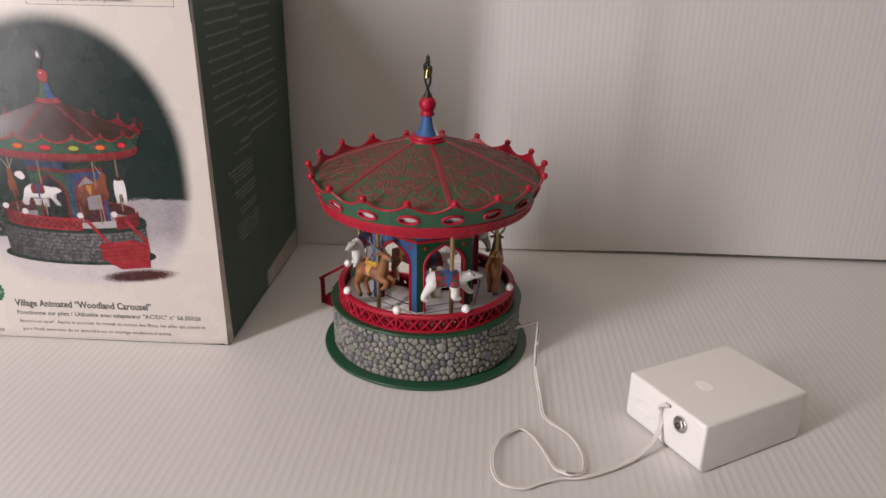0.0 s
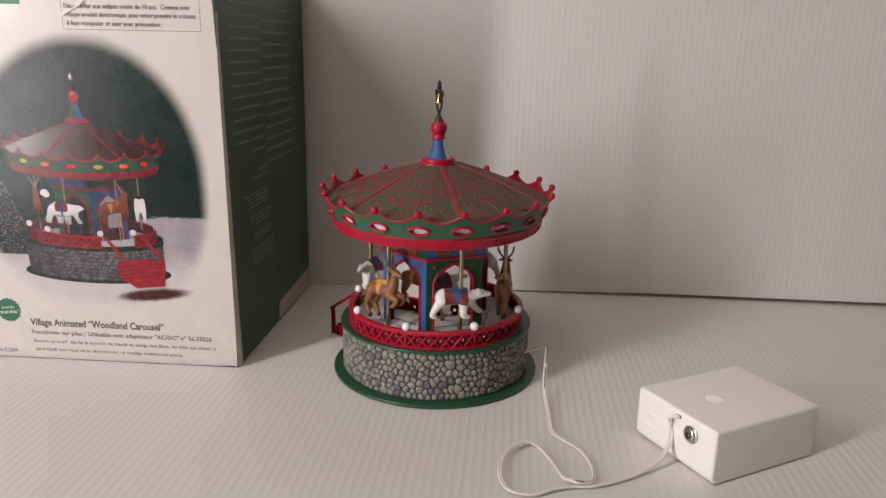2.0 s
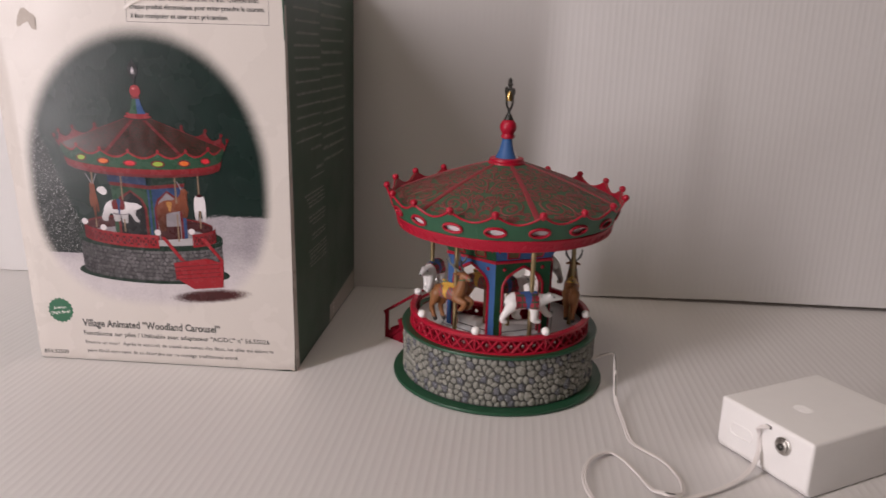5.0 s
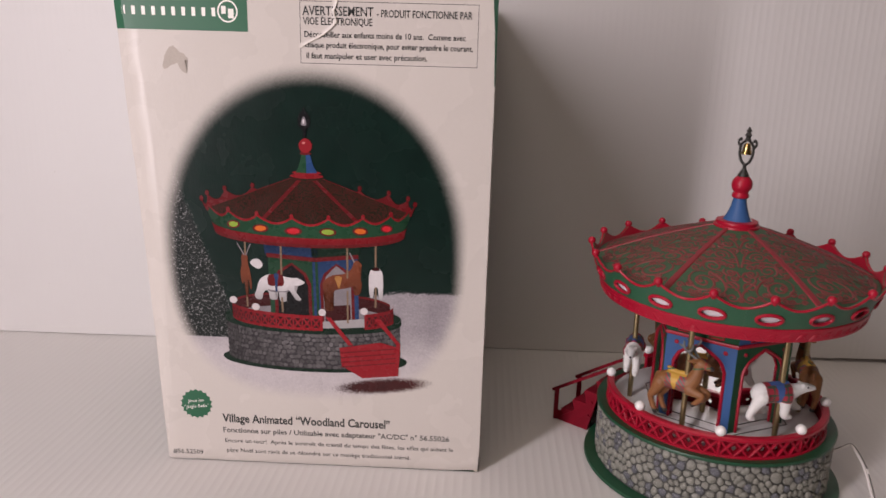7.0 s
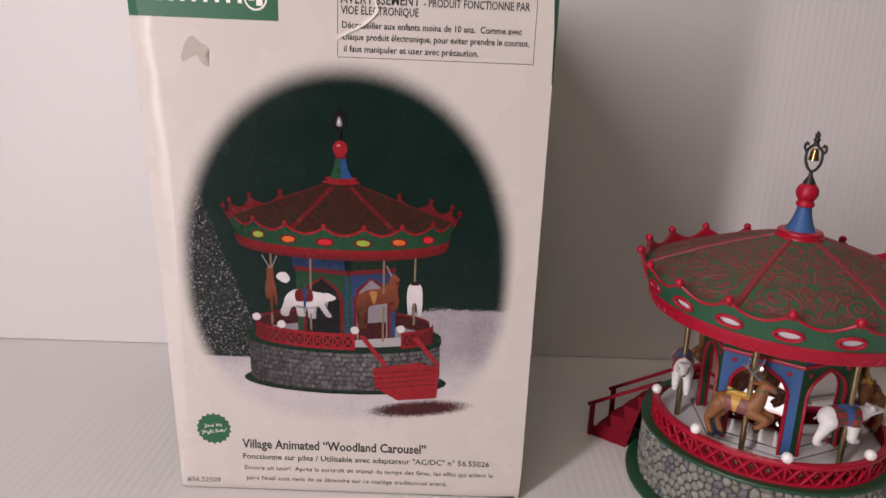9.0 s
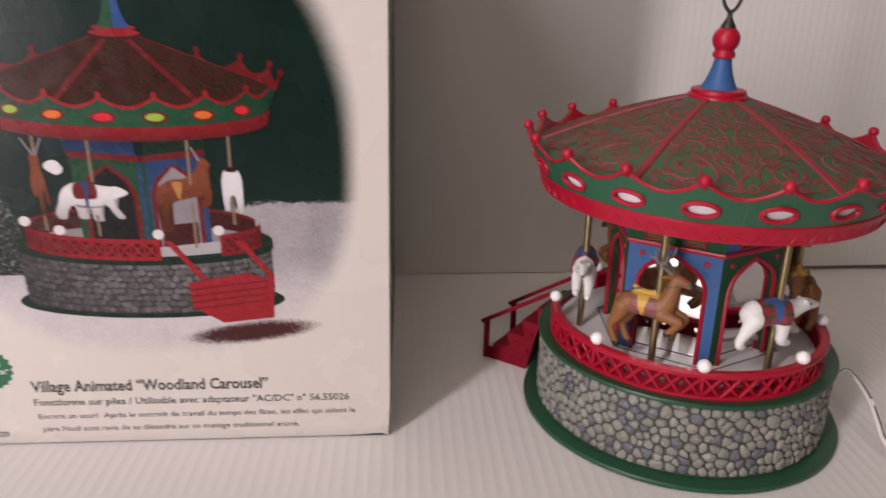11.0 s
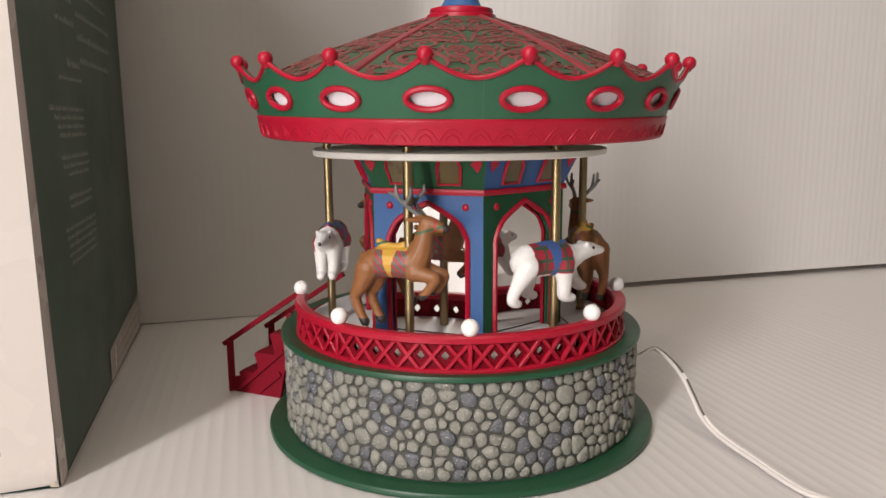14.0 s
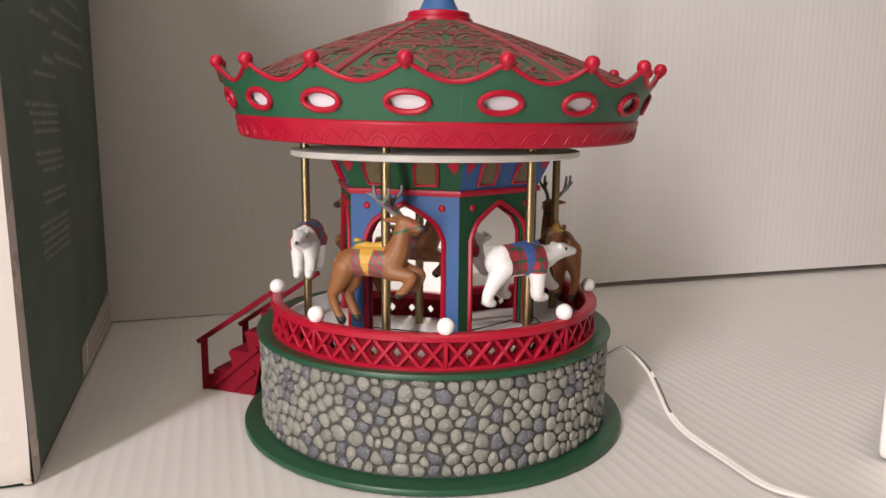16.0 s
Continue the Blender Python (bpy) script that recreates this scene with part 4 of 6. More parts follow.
    letters("notice_print", "chaque produit \u00e9lectronique, pour eviter prendre le courant,", X(620), X(931), Z(151), 0.0034, INK, 14, bold=0.012)
    letters("notice_print", "il faut manipuler et user avec pr\u00e9caution.", X(622), X(847), Z(173), 0.0034, INK, 14, bold=0.012)
    # torn flap of card over the notice, and a grey rub mark
    tear = [(-0.3298, 0.3188), (-0.3262, 0.3123), (-0.3282, 0.3057), (-0.3269, 0.3002), (-0.3314, 0.2950), (-0.3373, 0.2910), (-0.3451, 0.2869), (-0.3490, 0.2844)]
    line = [p for p in spline([(x, 0, z) for x, z in tear], 7)]
    line = [p + Vector((0.0004 * noise.noise(p * 900.0), 0, 0.0004 * noise.noise(p * 900.0 + Vector((5, 0, 0))))) for p in line]
    bm, rows = bmesh.new(), []
    for i, p in enumerate(line):
        fade = math.sin(math.pi * min(1.0, max(0.0, (i + 2) / (len(line) + 3)))) ** 0.5
        rows.append([bm.verts.new(front(p.x - 0.0030 * u, p.z + 0.0012 * u, 0.00002 + 0.00075 * fade * (1 - u) ** 2)) for u in (0.0, 0.2, 0.45, 0.7, 1.0)])
    for p, q in zip(rows, rows[1:]):
        for k in range(4):
            bm.faces.new((p[k], p[k + 1], q[k + 1], q[k]))
    flap = part("torn_flap", bm, CARD, carton, "torn card layer lifting off the front")
    bm = tube(bmesh.new(), [front(p.x, p.z, 0.00002 + 0.00072 * math.sin(math.pi * min(1.0, (i + 2) / (len(line) + 3))) ** 0.5) for i, p in enumerate(line)], 0.00016, 5)
    part("torn_edge", bm, CARD_EDGE, flap, "torn raised card edge")
    bm = bmesh.new()
    pts = [(-0.4335, 0.2700), (-0.4320, 0.2790), (-0.4275, 0.2835), (-0.4230, 0.2800), (-0.4180, 0.2770), (-0.4205, 0.2740), (-0.4190, 0.2675), (-0.4225, 0.2690), (-0.4260, 0.2735)]
    worn = spline([(x, 0, z) for x, z in pts], 6, closed=True)
    worn = [(p.x + 0.0012 * noise.noise(p * 700.0), p.z + 0.0012 * noise.noise(p * 700.0 + Vector((9, 0, 0)))) for p in worn]
    bm.faces.new([bm.verts.new(front(x, z, LAYER * 2)) for x, z in worn])
    bmesh.ops.triangulate(bm, faces=bm.faces)
    part("rub_mark", bm, SMUDGE, carton, "pale brown rub mark", False)

    # unreadable pale writing and a white label on the side
    def side(y, z, off=0.0):
        s = 0.0016 * math.sin(math.pi * min(1, max(0, (y - 0.557) / 0.233))) * math.sin(math.pi * z / BTOP)
        return Vector((widen(BX1, z) + s + off, y, z)) - CB

    lip = bmesh.new()
    ends = [(z, 0.0078 * (1 - z / 0.36)) for z in (0.0, 0.05, 0.10, 0.16, 0.22, 0.29)]
    rows = [[lip.verts.new(side(front(BX1, z).y + CB.y + (0.0021 + w) * k, z, 0.0002 + 0.0004 * min(1.0, 2 * k))) for k in (0.0, 0.5, 1.0)] for z, w in ends]
    for a, b in zip(rows, rows[1:]):
        for k in range(2):
            lip.faces.new((a[k], a[k + 1], b[k + 1], b[k]))
    part("front_lip", lip, CARD, carton, "cream front card folded round the corner")
    random.seed(9)
    bm = bmesh.new()

    def scrawl(y0, y1, z, high):
        """A line of words, each a run of thin strokes too small to read."""
        y = y0
        while y < y1:
            end = min(y + random.uniform(0.003, 0.012), y1)
            while y < end:
                wide, h = random.uniform(0.0005, 0.0009), high * random.choice((0.6, 0.65, 0.7, 1.0))
                bm.faces.new([bm.verts.new(side(a, b, 0.0003)) for a, b in ((y, z), (y + wide, z), (y + wide, z + h), (y, z + h))])
                y += wide + 0.0004
            y += 0.0012

    for k in range(15):
        scrawl(0.576 + random.uniform(-0.003, 0.004), 0.648, 0.1870 + k * 0.0093, 0.0026)
    scrawl(0.615, 0.650, 0.1770, 0.0026)
    for k in range(15):
        scrawl(0.655 + random.uniform(-0.002, 0.003), 0.742 + random.uniform(-0.012, 0.006), 0.1620 + k * 0.0104, 0.0036 if k in (1, 9) else 0.0030)
    scrawl(0.630, 0.654, 0.1590, 0.0036)
    scrawl(0.613, 0.656, 0.1530, 0.0022)
    for z, a, b in ((0.1400, 0.594, 0.654), (0.1364, 0.600, 0.655), (0.1328, 0.604, 0.655), (0.1292, 0.606, 0.656), (0.1200, 0.606, 0.658), (0.1164, 0.608, 0.659), (0.1128, 0.616, 0.656), (0.1030, 0.613, 0.660), (0.0994, 0.615, 0.658), (0.0905, 0.603, 0.664), (0.0869, 0.605, 0.663), (0.0833, 0.608, 0.664), (0.0797, 0.606, 0.660), (0.0761, 0.610, 0.662)):
        scrawl(a, b, z, 0.0022)
    part("side_print", bm, SIDE_INK, carton, "rows of small pale print", False)
    bm = bmesh.new()
    bm.faces.new([bm.verts.new(side(y, z, 0.0004)) for y, z in ((0.676, 0.0015), (0.788, 0.0015), (0.788, 0.0235), (0.676, 0.0185))])
    lab = part("side_label", bm, CARD, carton, "white paper label on the side", False)
    bm = bmesh.new()
    for k in range(3):
        bm.faces.new([bm.verts.new(side(y, z, 0.0007)) for y, z in ((0.685, 0.0045 + k * 0.0045), (0.778, 0.0045 + k * 0.006), (0.778, 0.0056 + k * 0.006), (0.685, 0.0055 + k * 0.0045))])
    part("label_print", bm, SMUDGE, lab, "", False)


build_prints()


# ---- battery box with its socket ----
def build_battery_box():
    ob = thing("battery_box", (0.1505, 0.4805, 0.0), "white plastic battery box with a round metal socket", "battery box", rz=31.2)
    L, W, H = 0.0947, 0.0735, 0.0385
    bm = bmesh.new()
    # outline with rounded lower corners at the cable end
    prof = [(L / 2, 0.0005), (L / 2, H), (-L / 2, H)]
    prof += [(-L / 2 + 0.007 - 0.007 * math.cos(a), 0.0075 - 0.007 * math.sin(a)) for a in (math.pi / 2 * i / 5 for i in range(6))]
    a = [bm.verts.new((x, -W / 2, z)) for x, z in prof]
    b = [bm.verts.new((x, W / 2, z)) for x, z in prof]
    bm.faces.new(a), bm.faces.new(b)
    for i in range(len(prof)):
        j = (i + 1) % len(prof)
        bm.faces.new((a[i], a[j], b[j], b[i]))
    bmesh.ops.recalc_face_normals(bm, faces=bm.faces)
    sharp = [e for e in bm.edges if len(e.link_faces) == 2 and e.calc_face_angle() > 0.5]
    bmesh.ops.bevel(bm, geom=sharp, offset=0.0024, segments=4, affect="EDGES", profile=0.6)
    part("case", bm, WHITE, ob, "white moulded case")
    bm = bmesh.new()
    for k in range(5):
        half = 0.0062 * math.sqrt(1 - ((k - 2) / 2.7) ** 2)
        box_mesh(bm, (0.0011, 2 * half, 0.0005), Matrix.Translation((-0.0125 + 0.0021 * (k - 2), 0.0, H + 0.0001)), 0.0001, 1)
    part("thumb_grip", bm, WHITE, ob, "small ribbed thumb grip")
    turn = Matrix.Translation((-L / 2, -W / 2 + 0.0205, 0.0275)) @ pose(0, 0, 0, 0, -90, 0)
    bm = lathe(bmesh.new(), [(0.0, 0.0006), (0.0058, 0.0006), (0.0058, 0.0015), (0.0052, 0.0019), (0.0044, 0.0019), (0.0044, 0.0030), (0.0038, 0.0034), (0.0024, 0.0034), (0.0022, 0.0012), (0.0, 0.0012)], 32, m=turn)
    sock = part("socket", bm, STEEL, ob, "round nickel power socket")
    bm = lathe(bmesh.new(), [(0.0, 0.0013), (0.00215, 0.0013), (0.00215, 0.0016), (0.0, 0.0016)], 20, m=turn)
    part("socket_hole", bm, DARK, sock, "dark socket hole")
    bm = lathe(bmesh.new(), [(0.0009, 0.0014), (0.0009, 0.0030), (0.0, 0.0032)], 12, m=turn)
    part("socket_pin", bm, STEEL, sock)
    bm = bmesh.new()
    pill = [(0.0052 * s + 0.0042 * math.cos(t), 0.0042 * math.sin(t)) for s, lo in ((1, -90), (-1, 90)) for t in (radians(lo + 15 * k) for k in range(13))]
    tube(bm, [Vector((-L / 2 - 0.0001, -W / 2 + 0.0535 + y, 0.0200 + z)) for y, z in pill], 0.0006, 6, closed=True)
    part("moulding_boss", bm, WHITE, ob)
    bm = bmesh.new()
    box_mesh(bm, (0.0012, 0.0048, 0.0022), Matrix.Translation((-L / 2 - 0.0001, -W / 2 + 0.0335, 0.0345)), 0.0004, 1)
    part("cable_hole", bm, DARK, ob, "dark cable slot")
    return ob


build_battery_box()


# ---- the cable from carousel to battery box ----
def build_cable():
    ob = thing("power_cable", (0.05, 0.45, 0.0), "white two-core cable looped on the ground", "cable")
    base = Vector((0.05, 0.45, 0.0))
    way = [(0.0110, 0.5750, 0.0225), (0.0185, 0.5765, 0.0250), (0.0262, 0.5815, 0.0254), (0.0300, 0.5825, 0.0250), (0.0303, 0.5760, 0.0245), (0.0292, 0.5640, 0.0230), (0.0282, 0.5541, 0.0200), (0.0276, 0.5450, 0.0140), (0.0273, 0.5374, 0.0085),
           (0.0280, 0.5260, 0.0046), (0.0298, 0.5050, 0.0028), (0.0312, 0.4820, 0.0020), (0.0375, 0.4715, 0.0018), (0.0490, 0.4580, 0.0018), (0.0556, 0.4380, 0.0020), (0.0540, 0.4185, 0.0030), (0.0450, 0.4125, 0.0052),
           (0.0405, 0.4145, 0.0050), (0.0355, 0.4205, 0.0030), (0.0300, 0.4390, 0.0018), (0.0220, 0.4560, 0.0020), (0.0130, 0.4615, 0.0030), (0.0000, 0.4480, 0.0040), (-0.0055, 0.4250, 0.0040),
           (-0.0010, 0.4040, 0.0030), (0.0140, 0.4000, 0.0018), (0.0280, 0.4070, 0.0022), (0.0400, 0.4120, 0.0018), (0.0560, 0.4150, 0.0020), (0.0800, 0.4285, 0.0022), (0.0985, 0.4420, 0.0060),
           (0.1075, 0.4530, 0.0150), (0.1083, 0.4570, 0.0260), (0.1062, 0.4548, 0.0325), (0.1100, 0.4530, 0.0345), (0.1145, 0.4530, 0.0345)]
    mid = [p - base for p in spline(way, 7)]
    n = len(mid)
    for s, name in ((1, "core"), (-1, "core")):
        pts = []
        for i, p in enumerate(mid):
            d = mid[min(i + 1, n - 1)] - mid[max(i - 1, 0)]
            side = d.cross(Vector((0, 0, 1)))
            side = side.normalized() if side.length > 1e-6 else Vector((1, 0, 0))
            t = i / n
            gap = 0.00075
            tw = 0.5 * math.sin(t * 19.0)
            pts.append(p + s * gap * (math.cos(tw) * side + math.sin(tw) * Vector((0, 0, 0.8))))
        bm = tube(bmesh.new(), pts, 0.00088, 8)
        part(name, bm, CABLE, ob, "white vinyl insulated core")
    # bare tinned strands show where the insulation is split
    for lo, hi in ((4, 41), (43, 57), (110, 118)):
        bm = tube(bmesh.new(), [p + Vector((0.0003, -0.0004, 0.0007)) for p in mid[lo:hi]], 0.00055, 6)
        part("bare_core", bm, LEAD, ob, "thin dark grey bare strand")
    return ob


build_cable()


# ---- the toy carousel ----
CX, CY = -0.0655, 0.5935
carousel = thing("toy_carousel", (CX, CY, 0.0), "red and green plastic toy carousel on a cobbled drum", "toy carousel")


def build_base():
    bm = lathe(bmesh.new(), [(0, 0.0003), (0.0868, 0.0003), (0.0874, 0.0008), (0.0876, 0.0022), (0.0872, 0.0030), (0.0862, 0.0033), (0.0795, 0.0035), (0, 0.0035)], 128)
    part("foot_plate", bm, BASE_GREEN, carousel, "dark green round foot plate")
    bm = lathe(bmesh.new(), [(0.0, 0.0034), (0.0786, 0.0034), (0.0786, 0.0428), (0.0, 0.0428)], 128)
    drum = part("drum", bm, GROUT, carousel, "grey drum set with small cobbles")
    bm = lathe(bmesh.new(), [(0.0786, 0.0422), (0.0803, 0.0422), (0.0808, 0.0425), (0.0810, 0.0438), (0.0806, 0.0445), (0.0799, 0.0446), (0.0762, 0.0436), (0.0, 0.0434)], 128)
    part("drum_rim", bm, BASE_GREEN, carousel, "dark green drum rim")
    return drum


drum = build_base()


def build_rail():
    R = 0.0728
    a0, a1 = 166.0, 480.0

    def arc(profile, n=150, lo=a0, hi=a1):
        bm = bmesh.new()
        rows = [[bm.verts.new(polar(r, lo + (hi - lo) * i / n, z)) for r, z in profile] for i in range(n + 1)]
        k = len(profile)
        for p, q in zip(rows, rows[1:]):
            for j in range(k):
                bm.faces.new((p[j], p[(j + 1) % k], q[(j + 1) % k], q[j]))
        bm.faces.new(rows[0]), bm.faces.new(rows[-1])
        return bm

    top = [(0.0694, 0.0550), (0.0694, 0.0569), (0.0702, 0.0577), (0.0736, 0.0577), (0.0744, 0.0569), (0.0744, 0.0550), (0.0736, 0.0544), (0.0702, 0.0544)]
    part("hand_rail", arc(top), RED, carousel, "round red hand rail")
    low = [(0.0704, 0.0424), (0.0704, 0.0446), (0.0710, 0.0450), (0.0735, 0.0450), (0.0742, 0.0444), (0.0742, 0.0424)]
    part("kick_rail", arc(low), RED, carousel, "red lower rail ring")
    balls = [168.0, 213.5, 257.0, 300.0, 345.0, 390.0, 435.0, 478.0]
    for lo, hi in zip(balls, balls[1:]):
        bm = bmesh.new()
        for k in range(6):
            b0, b1 = lo + (hi - lo) * (k + 0.04) / 6, lo + (hi - lo) * (k + 0.96) / 6
            for s, e, out in (((b0, 0.0446), (b1, 0.0550), 0.0737), ((b0, 0.0550), (b1, 0.0446), 0.0736)):
                run = Vector((radians(e[0] - s[0]) * R, e[1] - s[1])).normalized() * 0.00072
                rows = []
                for i in range(5):
                    a, z = s[0] + (e[0] - s[0]) * i / 4, s[1] + (e[1] - s[1]) * i / 4
                    da, dz = math.degrees(-run.y / R), run.x
                    rows.append([bm.verts.new(polar(r, a + k * da, z + k * dz)) for r, k in ((0.0720, -1), (out - 0.0002, -1), (out, -0.7), (out, 0.7), (out - 0.0002, 1), (0.0720, 1))])
                for p, q in zip(rows, rows[1:]):
                    for i in range(5):
                        bm.faces.new((p[i], p[i + 1], q[i + 1], q[i]))
        part("lattice", bm, RED, carousel, "red crossed lattice panel", False)
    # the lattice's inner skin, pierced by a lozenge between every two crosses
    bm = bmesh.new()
    # its red is darker than the bars', with the recess shade painted in
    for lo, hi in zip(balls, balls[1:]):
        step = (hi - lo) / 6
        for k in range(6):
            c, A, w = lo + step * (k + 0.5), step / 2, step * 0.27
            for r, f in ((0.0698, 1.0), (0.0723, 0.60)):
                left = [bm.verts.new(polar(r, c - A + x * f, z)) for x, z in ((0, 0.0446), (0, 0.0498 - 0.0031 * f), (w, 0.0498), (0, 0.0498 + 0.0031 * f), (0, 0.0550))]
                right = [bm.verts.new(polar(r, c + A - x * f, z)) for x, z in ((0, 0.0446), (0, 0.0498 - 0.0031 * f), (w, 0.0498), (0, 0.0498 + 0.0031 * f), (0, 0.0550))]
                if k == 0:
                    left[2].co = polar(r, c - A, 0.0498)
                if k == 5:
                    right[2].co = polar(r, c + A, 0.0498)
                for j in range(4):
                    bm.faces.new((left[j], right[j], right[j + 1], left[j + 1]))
    part("lattice_skin", bm, SKIN_RED, carousel, "pierced inner skin of the rail, red darkened for recess shade", False)
    post = bmesh.new()
    box_mesh(post, (0.0024, 0.0017, 0.0105), Matrix.Translation((R, 0, 0.0497)), 0.0003, 1)
    knob = bmesh.new()
    ball(knob, (0.0720, 0, 0.0604), 0.0034, 16)
    pm, km = finish(post, "post"), finish(knob, "lamp_ball")
    pm.materials.append(RED), km.materials.append(WHITE)
    for a in balls:
        for name, me, lab in (("post", pm, ""), ("lamp_ball", km, "white round ball on the rail")):
            ob = tagged(new(name, me), lab)
            ob.parent, ob.matrix_local = carousel, pose(0, 0, 0, 0, 0, a)


build_rail()


def build_stairs():
    A = 142.5
    u, v = polar(1, A, 0), polar(1, A + 90, 0)
    P = lambda r, s, z: u * r + v * s + Vector((0, 0, z))
    W = 0.0175
    for s in (-W, W):
        bm = bmesh.new()
        outline = [(0.1185, 0.0), (0.1185, 0.0070)]
        for k in range(4):
            r, z = 0.1125 - k * 0.0098, 0.0112 + k * 0.0108
            outline += [(r - 0.0007, z - 0.0030), (r, z - 0.0018), (r - 0.0001, z - 0.0006), (r - 0.0010, z), (r - 0.0122, z)]
        outline = outline[:-1] + [(0.0790, 0.0436), (0.0790, 0.0380), (0.0885, 0.0)]
        for w in (-0.0009, 0.0009):
            bm.faces.new([bm.verts.new(P(r, s + w, z)) for r, z in outline])
        f = list(bm.faces)
        for i in range(len(outline)):
            j = (i + 1) % len(outline)
            bm.faces.new((f[0].verts[i], f[0].verts[j], f[1].verts[j], f[1].verts[i]))
        part("stringer", bm, SHADED_RED, carousel, "red saw-tooth stair side", False)
        out = math.copysign(0.0015, s)
        for r0, z0, r1, z1 in ((0.1130, 0.0016, 0.0850, 0.0250), (0.1010, 0.0016, 0.0872, 0.0130)):
            bm = bmesh.new()
            bar(bm, P(r0, s + out, z0), P(r1, s + out, z1), 0.0016, 0.0022)
            part("stringer_moulding", bm, SHADED_RED, carousel, "raised sloping bead on the stair side")
        bm = bmesh.new()
        bar(bm, P(0.1215, s, 0.0240), P(0.0715, s, 0.0570), 0.0022, 0.0024)
        part("stair_rail", bm, SHADED_RED, carousel, "thin sloping red stair rail")
        for r, z0, z1 in ((0.1180, 0.0, 0.0262),):
            bm = bmesh.new()
            bar(bm, P(r, s, z0), P(r, s, z1), 0.0036, 0.0034)
            part("stair_post", bm, SHADED_RED, carousel)
    for k in range(4):
        bm = bmesh.new()
        r, z = 0.1125 - k * 0.0098, 0.0104 + k * 0.0108
        m = Matrix.Translation(P(r - 0.0056, 0, z)) @ pose(0, 0, 0, 0, 0, A)
        box_mesh(bm, (0.0112, 2 * W - 0.002, 0.0016), m, 0.0004, 1)
        part("stair_tread", bm, SHADED_RED, carousel)
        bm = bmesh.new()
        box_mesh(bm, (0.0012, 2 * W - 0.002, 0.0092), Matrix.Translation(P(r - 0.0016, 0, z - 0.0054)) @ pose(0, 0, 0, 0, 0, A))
        part("stair_riser", bm, SHADED_RED, carousel, "", False)


build_stairs()

HEX, FACE = 0.0468, -64.5      # pavilion's corner radius, and the bearing of its green face
POLE_R, POLE_A = 0.0580, -65.5


def build_deck():
    bm = lathe(bmesh.new(), [(0.0, 0.0450), (0.0694, 0.0450), (0.0694, 0.0464), (0.0690, 0.0467), (0.0, 0.0467)], 96)
    part("deck", bm, DECK, carousel, "greyish white round deck")
    bm = bmesh.new()
    pts = [polar(HEX + 0.0035, FACE + 30 + 60 * i, 0.0467) for i in range(6)]
    tube(bm, pts, 0.0005, 4, closed=True)
    part("deck_seam", bm, LEAD, carousel, "dark grey hexagonal seam in the deck")


build_deck()


